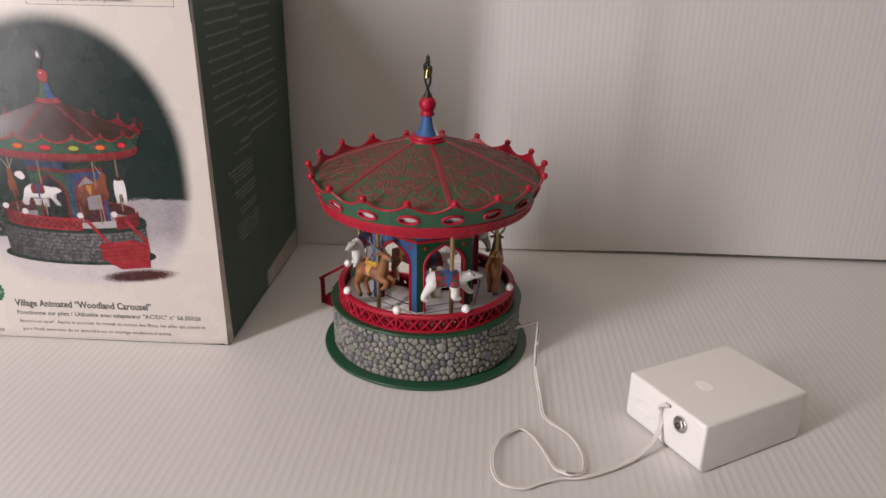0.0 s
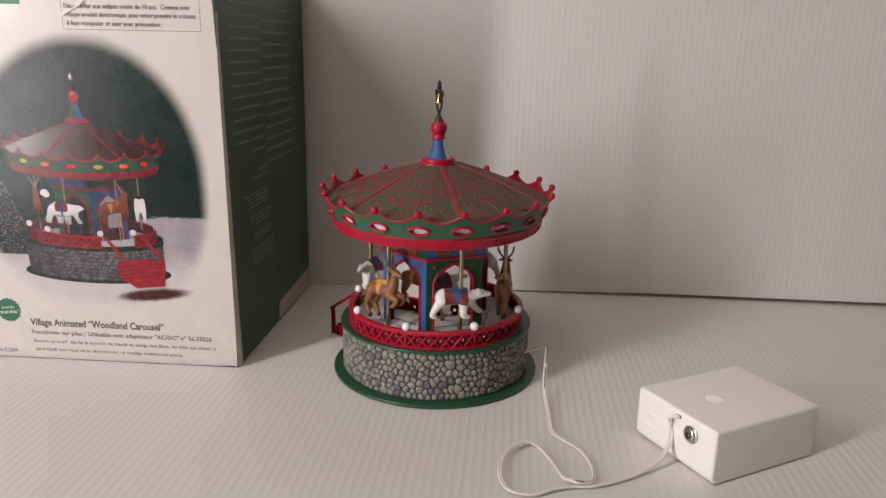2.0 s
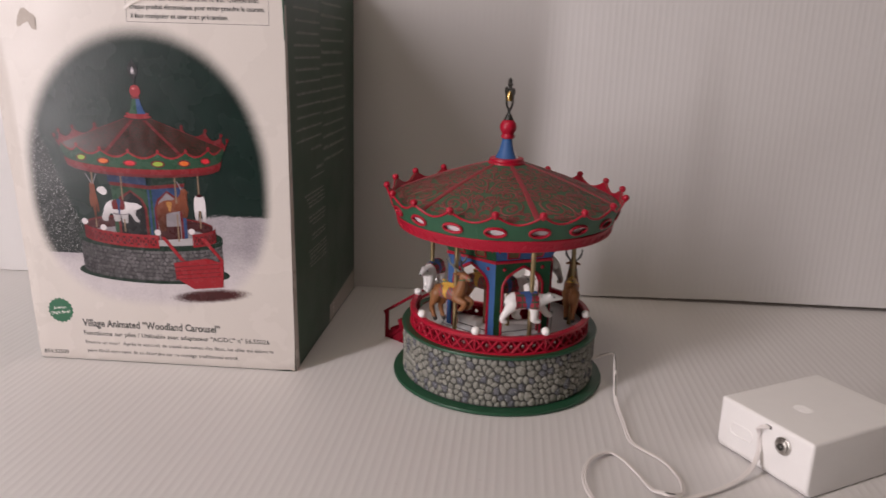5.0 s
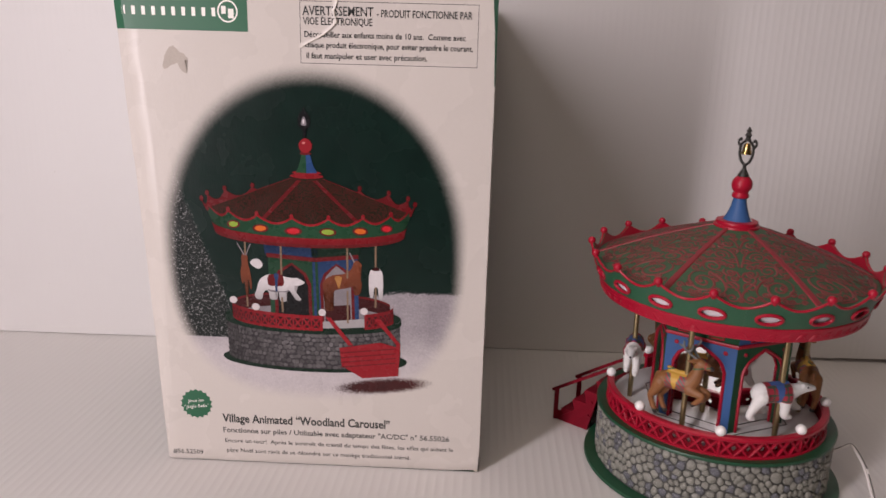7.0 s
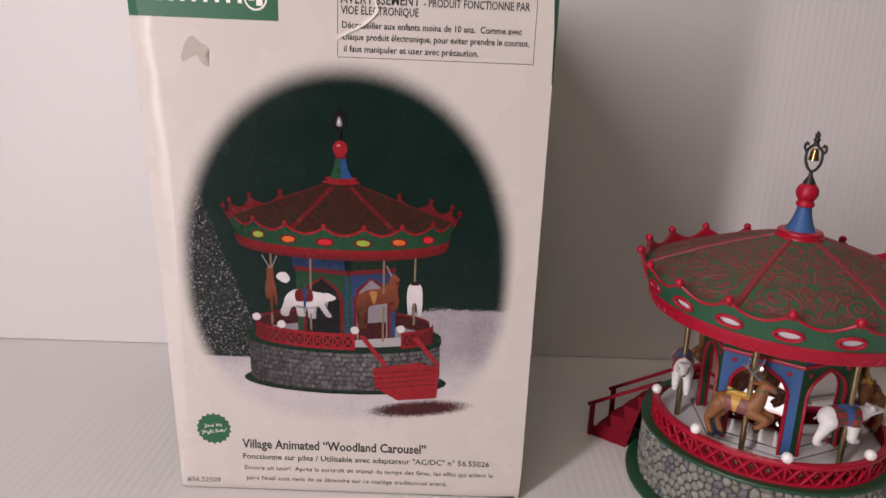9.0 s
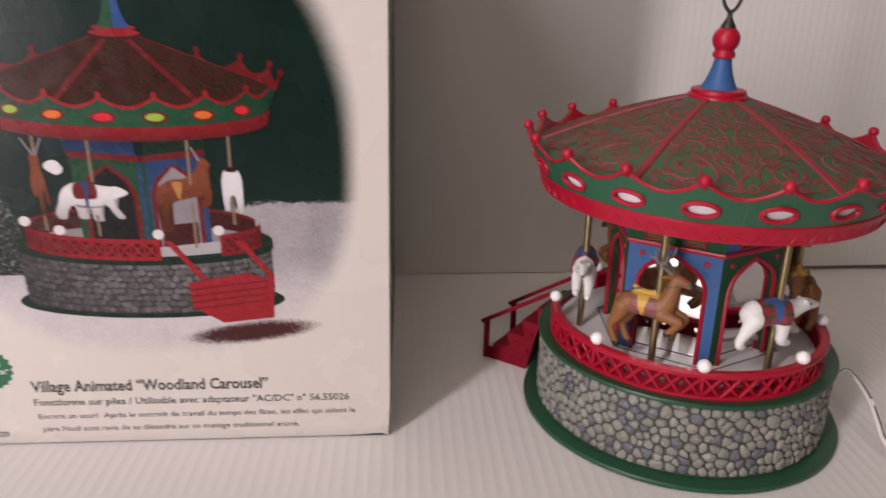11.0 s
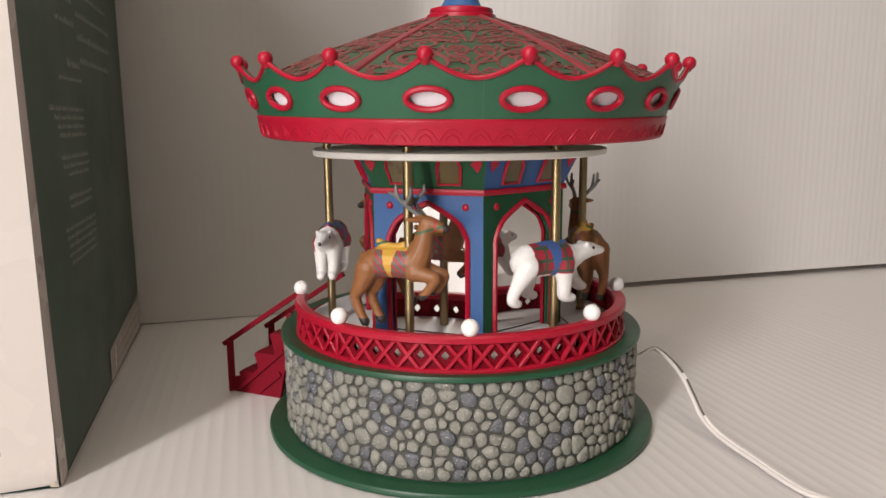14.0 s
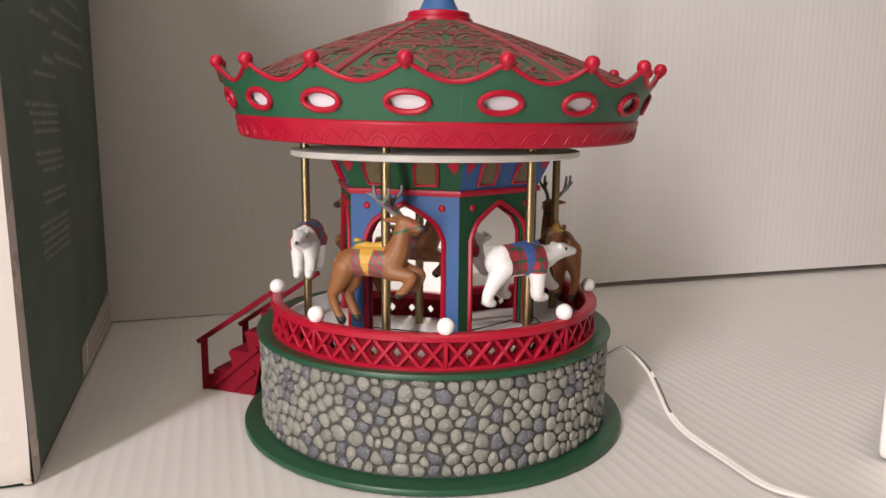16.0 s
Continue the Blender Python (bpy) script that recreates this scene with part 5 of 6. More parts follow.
def build_pavilion():
    inr = HEX * math.cos(math.pi / 6)
    half = HEX / 2
    zb, zc, T = 0.0468, 0.1062, 0.0022
    w = 0.0170
    arch = [(-w, zb), (-w, 0.0880), (-0.0136, 0.0945), (-0.0074, 0.0988), (-0.0030, 0.1012), (0, 0.1025), (0.0030, 0.1012), (0.0074, 0.0988), (0.0136, 0.0945), (w, 0.0880), (w, zb)]
    arch = [(p.x, p.z) for p in spline([(x, 0, z) for x, z in arch[1:-1]], 3)]
    arch = [(-w, zb)] + arch + [(w, zb)]
    for i in range(6):
        ang = FACE + 60 * i
        m = pose(0, 0, 0, 0, 0, ang + 90)
        P = lambda x, z, d: m @ Vector((x, -(inr + d), z))
        body, upper = (PANEL_GREEN, BLUE) if i % 2 == 0 else (BLUE, PANEL_GREEN)
        word, uword = ("green", "blue") if i % 2 == 0 else ("blue", "green")
        # panel with its arch cut through
        bm = bmesh.new()
        outer = [(-half, zb)] + [(-half + 2 * half * k / (len(arch) - 3), zc) for k in range(len(arch) - 2)] + [(half, zb)]
        rows = []
        for d in (0.0, -T):
            k = d / inr
            rows.append(([bm.verts.new(P(x * (1 + k), z, d)) for x, z in outer], [bm.verts.new(P(x, z, d)) for x, z in arch]))
        for o, a in rows:
            for j in range(len(arch) - 1):
                bm.faces.new((o[j], o[j + 1], a[j + 1], a[j]))
        for s in (0, 1):
            for j in range(len(arch) - 1):
                bm.faces.new((rows[0][s][j], rows[0][s][j + 1], rows[1][s][j + 1], rows[1][s][j]))
        panel = part("arch_panel", bm, body, carousel, word + " arched pavilion panel")
        # a mirror fills the arch from behind
        bm = bmesh.new()
        box_mesh(bm, (2 * half * 0.90, 0.0008, zc - zb - 0.0008), m @ Matrix.Translation((0, -(inr - T - 0.0006), (zb + zc) / 2)))
        part("mirror", bm, MIRROR, panel, "mirror set behind the arch", False)
        bm = tube(bmesh.new(), [P(x, z, 0.0001) for x, z in arch], 0.00115, 6, flat=1.0)
        part("arch_trim", bm, RED, panel, "red arch trim")
        for s in (-1, 1):
            bm = bmesh.new()
            ball(bm, (0, 0, 0), 0.0015, 12, 0.5)
            bmesh.ops.transform(bm, matrix=Matrix.Translation(P(s * 0.0162, 0.1012, 0.0002)) @ m.to_3x3().to_4x4() @ pose(0, 0, 0, 90, 0, 0), verts=bm.verts)
            part("red_stud", bm, RED, panel)
        # flared frieze with two arched openings, their dim lamp-lit inside painted on flat
        bm = bmesh.new()
        Q = lambda x, t, d=0.0: m @ Vector((x * (1 + 0.16 * t), -(inr * (1 + 0.16 * t) + d), 0.1078 + 0.0150 * t))
        for d in (0.0, -0.0016):
            bm.faces.new([bm.verts.new(Q(x, t, d)) for x, t in ((-half, 0), (half, 0), (half, 1), (-half, 1))])
        frieze = part("frieze_panel", bm, upper, carousel, uword + " flared frieze panel", False)
        for s in (-1, 1):
            pts = [(-0.0044, 0.16), (0.0044, 0.16), (0.0044, 0.60), (0.0034, 0.80), (0.0012, 0.90), (-0.0012, 0.90), (-0.0034, 0.80), (-0.0044, 0.60)]
            bm = bmesh.new()
            bm.faces.new([bm.verts.new(Q(s * 0.0098 + x, t, 0.0005)) for x, t in pts])
            part("frieze_opening", bm, OPENING_BROWN, frieze, "arched opening with its dim inside painted brown", False)
            bm = tube(bmesh.new(), [Q(s * 0.0098 + x, t, 0.0006) for x, t in pts], 0.0007, 5, closed=True)
            part("opening_trim", bm, RED, frieze)
            bm = bmesh.new()
            dia = [(0.0, 0.92), (0.0030, 0.70), (0.0, 0.48), (-0.0030, 0.70)]
            vs = [bm.verts.new(Q(s * 0.0208 + x * (1 if abs(s * 0.0208 + x) < half else 0.4), t, 0.0006)) for x, t in dia]
            bm.faces.new(vs)
            part("red_diamond", bm, RED, frieze, "", False)
        bm = bmesh.new()
        for z, d in ((0.1070, 0.0009),):
            prof = ((0.0, 0.1058), (0.0012, 0.1060), (0.0014, 0.1072), (0.0012, 0.1082), (0.0, 0.1084))
            for (d0, z0), (d1, z1) in zip(prof, prof[1:]):
                k0, k1 = 1 + d0 / inr, 1 + d1 / inr
                bm.faces.new([bm.verts.new(P(x, zz, dd)) for x, zz, dd in ((-half * k0, z0, d0), (half * k0, z0, d0), (half * k1, z1, d1), (-half * k1, z1, d1))])
        part("cornice", bm, RED, carousel, "red cornice strip")


build_pavilion()


def voxel_solid(name, build, size, material, relax=3):
    """Fuses overlapping masses into one smooth skin."""
    bm = bmesh.new()
    build(bm)
    raw = bpy.data.meshes.new(name)
    bm.to_mesh(raw)
    bm.free()
    tmp = new(name, raw)
    mod = tmp.modifiers.new("fuse", "REMESH")
    mod.mode, mod.voxel_size = "VOXEL", size
    me = bpy.data.meshes.new_from_object(tmp.evaluated_get(bpy.context.evaluated_depsgraph_get()))
    bpy.data.objects.remove(tmp)
    bm = bmesh.new()
    bm.from_mesh(me)
    bpy.data.meshes.remove(me)
    for _ in range(relax):
        bmesh.ops.smooth_vert(bm, verts=bm.verts, factor=0.5, use_axis_x=True, use_axis_y=True, use_axis_z=True)
    out = finish(bm, name, False)
    out.polygons.foreach_set("use_smooth", [True] * len(out.polygons))
    out.materials.append(material)
    return out


def limb(bm, pts):
    """A tapered limb: (x, y, z, radius) joints with round ends."""
    for x, y, z, r in (pts[0], pts[-1]):
        ball(bm, (x, y, z), r, 12)
    path = spline([p[:3] for p in pts], 5)
    radii = [p.x for p in spline([(p[3], 0, 0) for p in pts], 5)]
    tube(bm, path, radii, 12)


def bear_shape(bm):
    limb(bm, [(-0.0120, 0, 0.0000, 0.0064), (-0.0055, 0, 0.0000, 0.0062), (0.0020, 0, 0.0000, 0.0060), (0.0070, 0, 0.0006, 0.0050), (0.0108, 0, 0.0018, 0.0040), (0.0148, 0, 0.0026, 0.0034), (0.0185, 0, 0.0021, 0.0023), (0.0208, 0, 0.0019, 0.0016)])
    for s in (-1, 1):
        ball(bm, (0.0128, s * 0.0026, 0.0052), 0.0012, 10)
    limb(bm, [(-0.0128, -0.0030, -0.0010, 0.0050), (-0.0172, -0.0036, -0.0070, 0.0031), (-0.0198, -0.0038, -0.0115, 0.0023), (-0.0198, -0.0038, -0.0138, 0.0022), (-0.0180, -0.0038, -0.0148, 0.0018)])
    limb(bm, [(-0.0115, 0.0030, -0.0020, 0.0046), (-0.0090, 0.0036, -0.0080, 0.0030), (-0.0100, 0.0036, -0.0125, 0.0024), (-0.0070, 0.0036, -0.0142, 0.0019)])
    limb(bm, [(0.0018, -0.0030, -0.0010, 0.0045), (0.0020, -0.0036, -0.0085, 0.0030), (0.0020, -0.0036, -0.0140, 0.0026), (0.0052, -0.0036, -0.0153, 0.0019)])
    limb(bm, [(0.0060, 0.0030, -0.0015, 0.0042), (0.0098, 0.0034, -0.0080, 0.0028), (0.0132, 0.0034, -0.0124, 0.0023), (0.0150, 0.0034, -0.0130, 0.0019)])
    # saddle cloth and raised seat
    limb(bm, [(-0.0112, 0, 0.0012, 0.0062), (-0.0030, 0, 0.0008, 0.0066), (0.0036, 0, 0.0008, 0.0058)])
    limb(bm, [(-0.0080, 0, 0.0060, 0.0016), (-0.0030, 0, 0.0062, 0.0018), (0.0030, 0, 0.0064, 0.0017)])


def deer_shape(bm):
    limb(bm, [(-0.0130, 0, -0.0004, 0.0054), (-0.0060, 0, -0.0002, 0.0053), (0.0010, 0, 0.0002, 0.0056), (0.0040, 0, 0.0038, 0.0048), (0.0056, 0, 0.0082, 0.0038), (0.0063, 0, 0.0122, 0.0031), (0.0077, 0, 0.0148, 0.0030)])
    limb(bm, [(0.0068, 0, 0.0150, 0.0030), (0.0096, 0, 0.0145, 0.0025), (0.0122, 0, 0.0136, 0.0019), (0.0138, 0, 0.0133, 0.0015)])
    for s in (-1, 1):
        limb(bm, [(0.0055, s * 0.0020, 0.0165, 0.0011), (0.0030, s * 0.0040, 0.0166, 0.0010), (0.0012, s * 0.0052, 0.0168, 0.0006)])
        limb(bm, [(0.0058, s * 0.0012, 0.0172, 0.0009), (0.0020, s * 0.0032, 0.0205, 0.0009), (-0.0012, s * 0.0056, 0.0245, 0.0008), (-0.0020, s * 0.0058, 0.0290, 0.0006)])
        limb(bm, [(0.0008, s * 0.0042, 0.0220, 0.0008), (0.0034, s * 0.0060, 0.0255, 0.0007), (0.0036, s * 0.0062, 0.0280, 0.0006)])
        limb(bm, [(-0.0012, s * 0.0054, 0.0245, 0.0008), (-0.0044, s * 0.0058, 0.0262, 0.0006)])
        limb(bm, [(-0.0136 + 0.0012 * s, s * 0.0022, -0.0022, 0.0047), (-0.0158 + 0.0016 * s, s * 0.0026, -0.0085, 0.0032), (-0.0178 + 0.0020 * s, s * 0.0026, -0.0130, 0.0021), (-0.0160 + 0.0020 * s, s * 0.0026, -0.0190, 0.0017), (-0.0142 + 0.0020 * s, s * 0.0026, -0.0224, 0.0018)])
    limb(bm, [(0.0030, -0.0024, -0.0024, 0.0037), (0.0080, -0.0028, -0.0034, 0.0026), (0.0108, -0.0028, -0.0042, 0.0022), (0.0088, -0.0028, -0.0080, 0.0017), (0.0058, -0.0028, -0.0112, 0.0015)])
    limb(bm, [(0.0034, 0.0024, -0.0020, 0.0037), (0.0090, 0.0028, -0.0030, 0.0025), (0.0120, 0.0028, -0.0042, 0.0021), (0.0106, 0.0028, -0.0080, 0.0016), (0.0080, 0.0028, -0.0106, 0.0014)])
    limb(bm, [(-0.0178, 0, 0.0022, 0.0012), (-0.0190, 0, -0.0008, 0.0009)])
    limb(bm, [(-0.0100, 0, 0.0004, 0.0058), (-0.0002, 0, 0.0004, 0.0060)])
    limb(bm, [(-0.0114, 0, 0.0078, 0.0012), (-0.0070, 0, 0.0058, 0.0018), (-0.0030, 0, 0.0060, 0.0017), (0.0000, 0, 0.0078, 0.0011)])


def build_riders():
    bear = voxel_solid("bear_figure", bear_shape, 0.00055, bear_material())
    deer = voxel_solid("deer_figure", deer_shape, 0.00045, deer_material(), 2)
    pole = lathe(bmesh.new(), [(0.0, 0.0460), (0.0018, 0.0460), (0.0018, 0.1255), (0.0, 0.1255)], 20)
    pole_mesh = finish(pole, "brass_pole")
    pole_mesh.materials.append(BRASS)
    for i in range(6):
        a = POLE_A + 60 * i
        at = polar(POLE_R, a, 0)
        ob = tagged(new("brass_pole", pole_mesh), "thin brass pole")
        ob.parent, ob.matrix_local = carousel, pose(*at, 0, 0, a)
        if i % 2 == 0:
            z = (0.0805, 0.0850, 0.0835)[i // 2]
            ob = tagged(new("bear_figure", bear), "small white bear figure with red plaid saddle cloth")
        else:
            z = (0.0800, 0.0795, 0.0810)[i // 2]
            ob = tagged(new("deer_figure", deer), "small brown deer figure with yellow saddle")
        ob.parent, ob.matrix_local = carousel, pose(at.x, at.y, z, 0, 0, a + (79 if i % 2 == 0 else 90)) @ Matrix.Diagonal((1.11, 1, 1, 1) if i % 2 == 0 else (1.10, 1.06, 1.06, 1))


build_riders()

KNOB = -73.0      # bearing of a knob; eighteen go round


def skirt_r(z):
    return 0.0861 + (z - 0.1345) * 0.40


def edge_z(a):
    """Height of the scalloped edge at a bearing."""
    u = ((a - KNOB) / 20.0) % 1.0
    return 0.1479 + 0.0067 * abs(2 * u - 1) ** 1.9


def skirt_band(z):
    """Radius of the red band's face at a height."""
    return 0.0851 + 0.0013 * (z - 0.1265) / 0.0061


def build_roof():
    bm = lathe(bmesh.new(), [(0.0, 0.1202), (0.0636, 0.1204), (0.0643, 0.1209), (0.0643, 0.1229), (0.0636, 0.1234), (0.0, 0.1234)], 96)
    part("light_disc", bm, CREAM, carousel, "cream round plate over the poles")
    bm = lathe(bmesh.new(), [(0.0035, 0.1225), (0.0035, 0.1300), (0.0840, 0.1300)], 96)
    part("roof_ceiling", bm, OLIVE, carousel, "olive underside of the roof")
    prof = [(0.0828, 0.1262), (0.0842, 0.1260), (0.0851, 0.1265), (0.0857, 0.1295), (0.0864, 0.1326), (0.0868, 0.1336), (0.0868, 0.1344), (0.0862, 0.1350), (0.0840, 0.1350)]
    bm = lathe(bmesh.new(), prof, 144)
    band = part("roof_band", bm, RED, carousel, "red roof band with faint relief")
    bm = bmesh.new()
    for k in range(60):
        a = k * 6.0
        for w, z in ((2.9, 0.1316), (1.5, 0.1300)):
            tube(bm, [polar(skirt_band(h), a + u * w, h) for u, h in ((-1, 0.1274), (-0.8, 0.1288), (-0.4, z - 0.0006), (0, z), (0.4, z - 0.0006), (0.8, 0.1288), (1, 0.1274))], 0.00027, 5, cap=False)
    part("leaf_relief", bm, RED, band, "faint pressed leaf row")
    # scalloped skirt, pierced by oval lights
    bm = bmesh.new()
    n, rows = 720, 22
    cols = []
    for i in range(n):
        a = KNOB + i * 0.5
        zt = edge_z(a)
        cols.append([bm.verts.new(polar(skirt_r(z), a, z)) for z in (0.1345 + (zt - 0.1345) * k / rows for k in range(rows + 1))])
    for i in range(n):
        p, q = cols[i], cols[(i + 1) % n]
        for k in range(rows):
            c = (p[k].co + q[k + 1].co) / 2
            da = ((math.degrees(math.atan2(c.y, c.x)) - KNOB + 10) % 20) - 10
            if (radians(da) * 0.089 / 0.0071) ** 2 + ((c.z - 0.1414) / 0.0036) ** 2 < 1:
                continue
            bm.faces.new((p[k], q[k], q[k + 1], p[k + 1]))
    skirt = part("roof_skirt", bm, GREEN, carousel, "green scalloped roof skirt")
    mod = skirt.modifiers.new("thickness", "SOLIDIFY")
    mod.thickness, mod.offset, mod.material_offset = 0.0014, -1.0, 1
    skirt.data.materials.append(RED)
    bm = tube(bmesh.new(), [polar(skirt_r(z) + 0.00005, -101.5, z) for z in (0.1350, 0.1400, 0.1450, 0.1485)], 0.00012, 5)
    part("mould_seam", bm, SEAM_GREEN, skirt, "pale vertical mould seam")
    bm = tube(bmesh.new(), [polar(skirt_r(edge_z(KNOB + i)), KNOB + i, edge_z(KNOB + i)) for i in range(360)], 0.00085, 6, closed=True)
    part("scallop_trim", bm, RED, carousel, "red trim along the scalloped edge")
    fm, lm, km = bmesh.new(), bmesh.new(), bmesh.new()
    slope = math.degrees(math.atan(0.40))
    tilt = pose(skirt_r(0.1414), 0, 0.1414, 0, slope, 0)
    ring = [tilt @ Vector((0.0002, 0.0072 * math.cos(t), 0.0036 * math.sin(t))) for t in (2 * math.pi * k / 28 for k in range(28))]
    tube(fm, ring, 0.0011, 8, closed=True)
    lm.faces.new([lm.verts.new(tilt @ Vector((-0.0016, 0.0073 * math.cos(t), 0.0038 * math.sin(t)))) for t in (2 * math.pi * k / 20 for k in range(20))])
    zt = 0.1532
    lathe(km, [(0.0013, -0.0012), (0.0015, -0.0002), (0.0023, 0.0006), (0.0027, 0.0018), (0.0025, 0.0031), (0.0017, 0.0041), (0.0008, 0.0045), (0.0, 0.0046)], 16, m=Matrix.Translation((skirt_r(zt), 0, zt)) @ pose(0, 0, 0, 0, 12, 0))
    for bmx, name, mat, lab in ((fm, "light_frame", RED, "red oval light frame"), (lm, "light_lens", LENS, "milky white oval lens"), (km, "roof_knob", RED, "red round knob")):
        me = finish(bmx, name)
        me.materials.append(mat)
        for k in range(18):
            ob = tagged(new(name, me), lab)
            ob.parent, ob.matrix_local = carousel, pose(0, 0, 0, 0, 0, KNOB + 20 * k)


build_roof()


def roof_at(a, t, off=0.0):
    """A place on the roof cone at a bearing; t runs from the eave to the collar."""
    r = 0.0892 + (0.0140 - 0.0892) * t
    z = 0.1472 + 0.0275 * t + 0.0016 * math.sin(math.pi * t) + off
    return polar(r, a, z)


def build_cone():
    bm = bmesh.new()
    n, k = 120, 14
    rows = [[bm.verts.new(roof_at(KNOB + 3 * i, j / k)) for i in range(n)] for j in range(k + 1)]
    for a, b in zip(rows, rows[1:]):
        for i in range(n):
            bm.faces.new((a[i], a[(i + 1) % n], b[(i + 1) % n], b[i]))
    roof = part("roof_cone", bm, ROOF_GREEN, carousel, "green roof with worn red scroll relief")
    # black ring paints the shade in the gap between roof and skirt
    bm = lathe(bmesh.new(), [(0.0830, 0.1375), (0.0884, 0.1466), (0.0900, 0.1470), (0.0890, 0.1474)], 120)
    part("eave_shade_ring", bm, DARK, carousel, "black ring for the shaded gap inside the skirt")

    def spiral(cx, cy, r, turns, start, hand=1):
        out = []
        m = max(10, int(turns * 14))
        for i in range(m + 1):
            f = i / m
            t = radians(start) + hand * f * turns * 2 * math.pi
            rr = r * (1 - 0.84 * f)
            out.append((cx + rr * math.cos(t), cy + rr * math.sin(t)))
        return out

    # one half of a panel in (across, up) of the flat panel, metres; mirrored for the other half
    L = 0.081
    half = []
    half.append(spiral(0.0215, 0.0165, 0.0100, 1.9, 100, -1))
    half.append([(0.0330, 0.0045), (0.0230, 0.0035), (0.0130, 0.0055), (0.0085, 0.0125), (0.0110, 0.0210), (0.0180, 0.0270)])
    half.append(spiral(0.0050, 0.0060, 0.0038, 1.3, 180, 1))
    half.append(spiral(0.0055, 0.0165, 0.0046, 1.4, 250, -1))
    half.append([(0.0008, 0.0025), (0.0010, 0.0110), (0.0085, 0.0230), (0.0030, 0.0300), (0.0005, 0.0250)])
    half.append(spiral(0.0160, 0.0330, 0.0062, 1.6, -60, 1))
    half.append(spiral(0.0060, 0.0290, 0.0042, 1.3, 40, -1))
    half.append([(0.0240, 0.0290), (0.0200, 0.0390), (0.0110, 0.0420), (0.0040, 0.0390)])
    half.append(spiral(0.0110, 0.0465, 0.0050, 1.5, 200, -1))
    half.append(spiral(0.0035, 0.0410, 0.0028, 1.2, 0, 1))
    half.append([(0.0008, 0.0350), (0.0030, 0.0480), (0.0085, 0.0540), (0.0150, 0.0510)])
    half.append(spiral(0.0036, 0.0530, 0.0032, 1.3, -90, -1))
    half.append(spiral(0.0075, 0.0600, 0.0036, 1.3, 120, 1))
    half.append([(0.0005, 0.0560), (0.0025, 0.0640), (0.0062, 0.0670)])
    half.append(spiral(0.0025, 0.0675, 0.0022, 1.2, 0, -1))
    half.append(spiral(0.0300, 0.0120, 0.0030, 1.2, 60, 1))
    half.append([(0.0120, 0.0052), (0.0150, 0.0020), (0.0210, 0.0016), (0.0290, 0.0022)])
    # small curls fill the gaps
    rng = random.Random(3)
    taken = [q for line in half for q in line]
    for _ in range(1800):
        y = rng.uniform(0.003, 0.074)
        wide = (0.0892 - 0.0752 * y / L) * math.sin(radians(26))
        x = rng.uniform(0.003, wide)
        r = rng.uniform(0.0020, 0.0034)
        if all((x - a) ** 2 + (y - b) ** 2 > (r * 1.10) ** 2 for a, b in taken):
            line = spiral(x, y, r, 1.2, rng.uniform(0, 360), rng.choice((-1, 1)))
            half.append(line)
            taken += line
    for p in range(6):
        mid = KNOB + 30 + 60 * p
        bm = bmesh.new()
        for line in half:
            line = [(q.x, q.y) for q in spline([(x, y, 0) for x, y in line], 4)] if len(line) < 9 else line
            for s in (-1, 1):
                pts = []
                for x, y in line:
                    t = max(0.02, min(0.96, y / L + 0.02))
                    r = 0.0892 + (0.0140 - 0.0892) * t
                    lim = 27.5
                    pts.append(roof_at(mid + max(-lim, min(lim, math.degrees(s * x / r))), t, 0.0002))
                tube(bm, pts, 0.00074, 6, cap=False, flat=0.30)
        part("scrollwork", bm, ROOF_RED, roof, "worn red raised scrolls")
        bm = bmesh.new()
        ang = KNOB + 60 * p
        pts = []
        rows = []
        for j in range(13):
            t = 0.005 + 0.985 * j / 12
            w = 0.0027 * (1 - 0.35 * t)
            r = 0.0892 + (0.0140 - 0.0892) * t
            rows.append([bm.verts.new(roof_at(ang + math.degrees(x * w / r), t, h)) for x, h in ((-1, -0.0002), (-0.75, 0.0007), (-0.3, 0.0009), (0.3, 0.0009), (0.75, 0.0007), (1, -0.0002))])
        for a, b in zip(rows, rows[1:]):
            for k2 in range(5):
                bm.faces.new((a[k2], a[k2 + 1], b[k2 + 1], b[k2]))
        part("roof_rib", bm, RIB_RED, roof, "red raised roof rib")


build_cone()


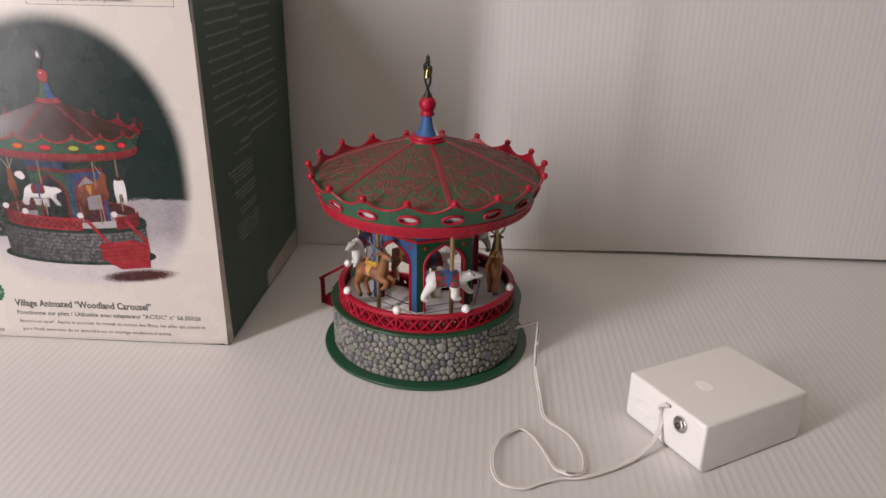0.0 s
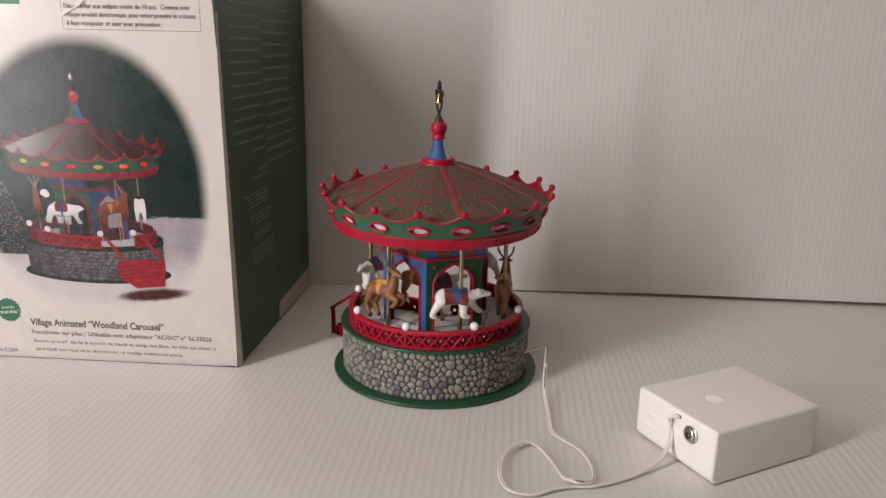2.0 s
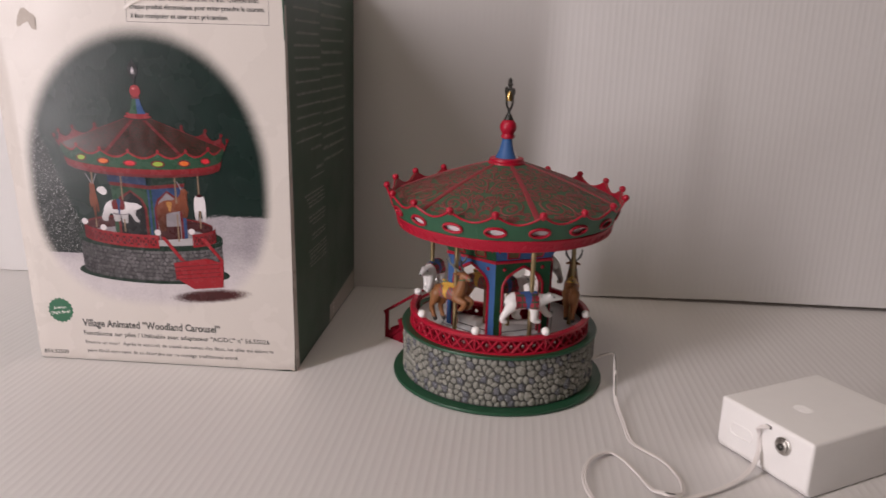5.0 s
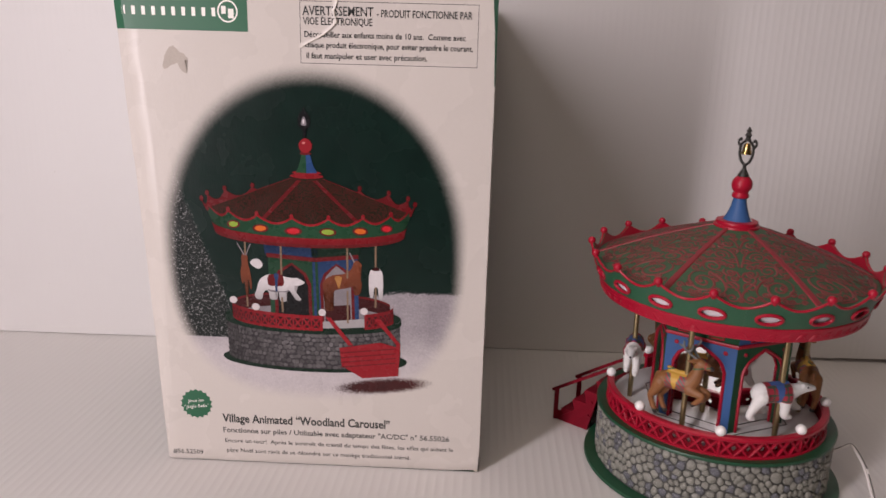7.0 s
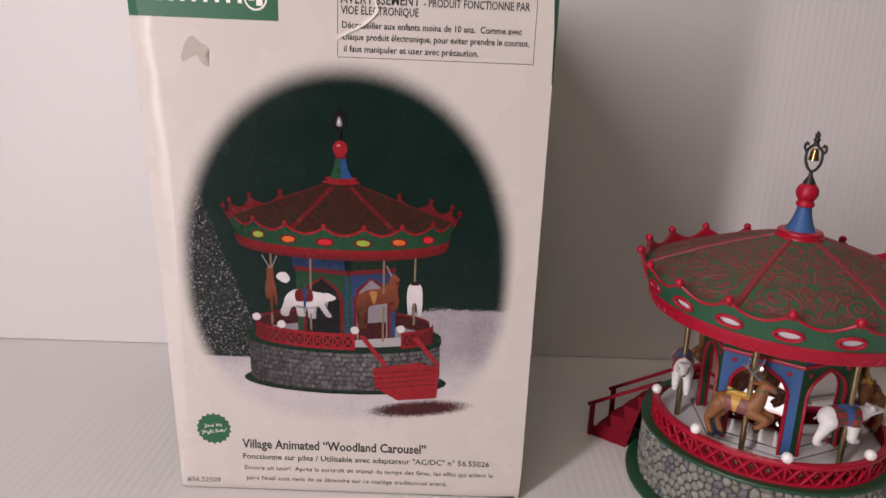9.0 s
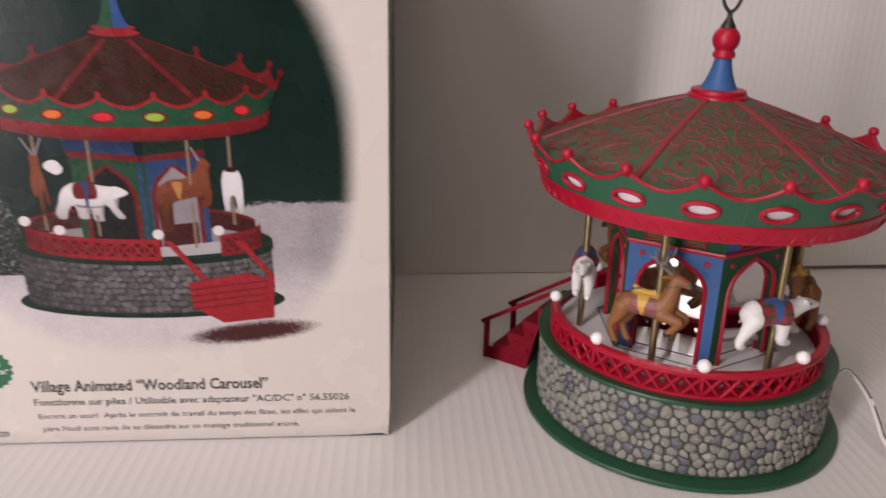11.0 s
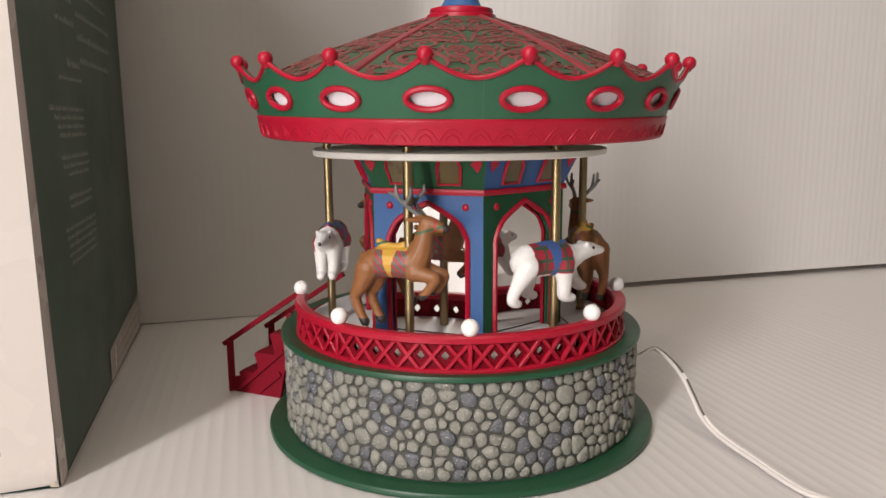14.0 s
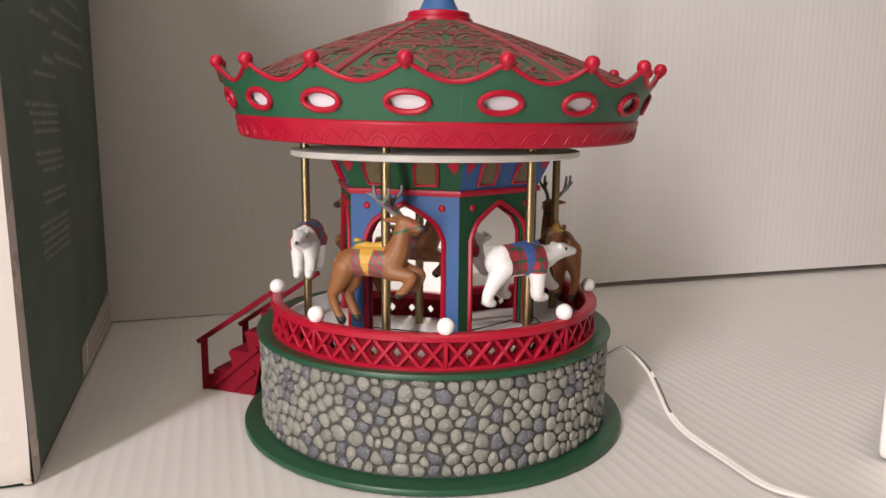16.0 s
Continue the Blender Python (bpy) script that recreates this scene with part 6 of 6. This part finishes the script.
def build_finial():
    prof = [(0.0100, 0.1765), (0.0140, 0.1766), (0.0148, 0.1776), (0.0146, 0.1790), (0.0134, 0.1796), (0.0136, 0.1804), (0.0132, 0.1816), (0.0118, 0.1820), (0.0, 0.1820)]
    part("roof_collar", lathe(bmesh.new(), prof, 48), RED, carousel, "red double collar on the roof")
    flare = [(0.0094, 0.1816), (0.0086, 0.1828), (0.0072, 0.1855), (0.0060, 0.1885), (0.0050, 0.1920), (0.0043, 0.1955), (0.0041, 0.1975)]
    for lo, hi, mat, word in ((-190, -35, BLUE, "blue"), (-35, 40, WHITE, "white"), (40, 170, PANEL_GREEN, "green")):
        bm = bmesh.new()
        n = 24
        rows = [[bm.verts.new(polar(r, lo + (hi - lo) * i / n, z)) for i in range(n + 1)] for r, z in flare]
        for a, b in zip(rows, rows[1:]):
            for i in range(n):
                bm.faces.new((a[i], a[i + 1], b[i + 1], b[i]))
        part("finial_cone", bm, mat, carousel, word + " part of the flared finial cone")
    prof = [(0.0, 0.1960), (0.0040, 0.1966), (0.0052, 0.1972), (0.0055, 0.1984), (0.0050, 0.1996), (0.0046, 0.2002)]
    prof += [(0.0066 * math.sin(t), 0.2057 - 0.0066 * math.cos(t)) for t in (radians(45 + 13.5 * i) for i in range(11))]
    prof[-1] = (0.0, 0.2123)
    part("finial_ball", lathe(bmesh.new(), prof, 32), RED, carousel, "glossy red finial ball")
    bm = lathe(bmesh.new(), [(0.0, 0.2112), (0.0037, 0.2112), (0.0034, 0.2125), (0.0024, 0.2140), (0.0020, 0.2150), (0.0013, 0.2160), (0.0012, 0.2185), (0.0017, 0.2192), (0.0, 0.2196)], 20)
    # an open harp with scrolled shoulders, standing across the view from the front corner
    turn = pose(0, 0, 0, 0, 0, -63)
    for s in (-1, 1):
        side = [(0.0, 0.2185), (0.0031 * s, 0.2205), (0.0053 * s, 0.2245), (0.0056 * s, 0.2290), (0.0048 * s, 0.2318), (0.0022 * s, 0.2340), (0.0, 0.2352)]
        tube(bm, [turn @ Vector((p.x, 0, p.z)) for p in spline([(x, 0, z) for x, z in side], 5)], 0.0009, 8)
        curl = [(0.0053 * s, 0.2300), (0.0074 * s, 0.2318), (0.0072 * s, 0.2345), (0.0058 * s, 0.2352), (0.0053 * s, 0.2338)]
        tube(bm, [turn @ Vector((p.x, 0, p.z)) for p in spline([(x, 0, z) for x, z in curl], 4)], 0.0008, 8)
    lathe(bm, [(0.0, 0.2338), (0.0020, 0.2350), (0.0014, 0.2366), (0.0022, 0.2380), (0.0012, 0.2396), (0.0018, 0.2408), (0.0008, 0.2424), (0.0, 0.2436)], 14)
    part("bell_bracket", bm, IRON, carousel, "black scrolled bell bracket")
    bm = lathe(bmesh.new(), [(0.0, 0.2330), (0.0014, 0.2328), (0.0022, 0.2316), (0.0026, 0.2290), (0.0030, 0.2270), (0.0036, 0.2258), (0.0033, 0.2256), (0.0022, 0.2285), (0.0, 0.2310)], 24)
    part("bell", bm, BELL, carousel, "tiny golden bell")


build_finial()

# the roof is tilted and shifted to fit the camera's view
ROOF_FIT = Matrix.Translation((0, -0.003, 0.143)) @ pose(0, 0, 0, 1.8, 0, 0) @ Matrix.Translation((0, 0, -0.140))
DROP = Matrix.Translation((0, 0, -0.003))
ROOF_PARTS = ("roof_ceiling", "roof_band", "roof_skirt", "scallop_trim", "light_frame", "light_lens", "roof_knob", "roof_cone", "eave_shade_ring")
TOP_PARTS = ("roof_collar", "finial_cone", "finial_ball", "bell_bracket", "bell")
for ob in carousel.children:
    kind = ob.name.split(".")[0]
    if kind in ROOF_PARTS:
        ob.matrix_basis = ROOF_FIT @ ob.matrix_basis
    elif kind in TOP_PARTS:
        ob.matrix_basis = ROOF_FIT @ DROP @ ob.matrix_basis


# ---- cobbles of the drum, last ----
def build_cobbles():
    R, z0, z1 = 0.0786, 0.0038, 0.0422
    rng = random.Random(7)
    C = 2 * math.pi * R
    nu, nv = 98, 8
    du, dv = C / nu, (z1 - z0) / nv
    seeds = []
    for j in range(nv):
        for i in range(nu):
            if rng.random() < 0.08:
                continue
            seeds.append(((i + 0.5 * (j % 2) + rng.uniform(-0.40, 0.40)) * du, z0 + (j + 0.5 + rng.uniform(-0.40, 0.40)) * dv))
    far = bmesh.new()
    for sx, sz in seeds:
        poly = [(-0.007, z0 - sz), (0.007, z0 - sz), (0.007, z1 - sz), (-0.007, z1 - sz)]
        for tx, tz in seeds:
            dx, dz = (tx - sx + C / 2) % C - C / 2, tz - sz
            d2 = dx * dx + dz * dz
            if d2 < 1e-12 or d2 > 0.00018:
                continue
            out = []
            for (ax, az), (bx, bz) in zip(poly, poly[1:] + poly[:1]):
                fa, fb = ax * dx + az * dz - d2 / 2, bx * dx + bz * dz - d2 / 2
                if fa <= 0:
                    out.append((ax, az))
                if fa * fb < 0:
                    k = fa / (fa - fb)
                    out.append((ax + (bx - ax) * k, az + (bz - az) * k))
            poly = out
            if len(poly) < 3:
                break
        if len(poly) < 3:
            continue
        # cut the corners once, draw in for the joint
        cut = []
        for (ax, az), (bx, bz) in zip(poly, poly[1:] + poly[:1]):
            cut += [(ax + (bx - ax) * 0.24, az + (bz - az) * 0.24), (ax + (bx - ax) * 0.76, az + (bz - az) * 0.76)]
        poly, cut = cut, []
        for (ax, az), (bx, bz) in zip(poly, poly[1:] + poly[:1]):
            if math.hypot(bx - ax, bz - az) > 0.0008:
                cut += [(ax + (bx - ax) * 0.25, az + (bz - az) * 0.25), (ax + (bx - ax) * 0.75, az + (bz - az) * 0.75)]
            else:
                cut.append(((ax + bx) / 2, (az + bz) / 2))
        mx, mz = sum(p[0] for p in cut) / len(cut), sum(p[1] for p in cut) / len(cut)
        mean = sum(math.hypot(x - mx, z - mz) for x, z in cut) / len(cut)
        cut = [(mx + (x - mx) * (0.62 + 0.38 * mean / math.hypot(x - mx, z - mz)), mz + (z - mz) * (0.62 + 0.38 * mean / math.hypot(x - mx, z - mz))) for x, z in cut]
        size = min(math.hypot(x - mx, z - mz) for x, z in cut)
        if size < 0.0009:
            continue
        k0 = max(0.6, 1 - 0.00033 / size)
        high = 0.0010 + 0.0006 * rng.random()
        a0 = sx / R
        bear = math.degrees(a0) % 360
        near = 200 < bear < 308
        bm = bmesh.new() if near else far
        rings = []
        for k, h in ((1.0, 0.0), (0.95, 0.72), (0.82, 1.0)):
            ring = []
            for x, z in cut:
                xx, zz = mx + (x - mx) * k0 * k, mz + (z - mz) * k0 * k
                ring.append(bm.verts.new(polar(R - 0.0002 + high * h * 0.9, math.degrees(a0 + xx / R), sz + zz)))
            rings.append(ring)
        top = bm.verts.new(polar(R + high * 0.96, math.degrees(a0 + mx / R), sz + mz))
        n = len(cut)
        for p, q in zip(rings, rings[1:]):
            for i in range(n):
                bm.faces.new((p[i], p[(i + 1) % n], q[(i + 1) % n], q[i]))
        for i in range(n):
            bm.faces.new((rings[-1][i], rings[-1][(i + 1) % n], top))
        if near:
            part("cobble", bm, STONE, drum)
    ob = part("cobbles", far, STONE_FAR, drum, "grey and beige painted cobbles")
    tagged(ob, kind="stuff")


build_cobbles()
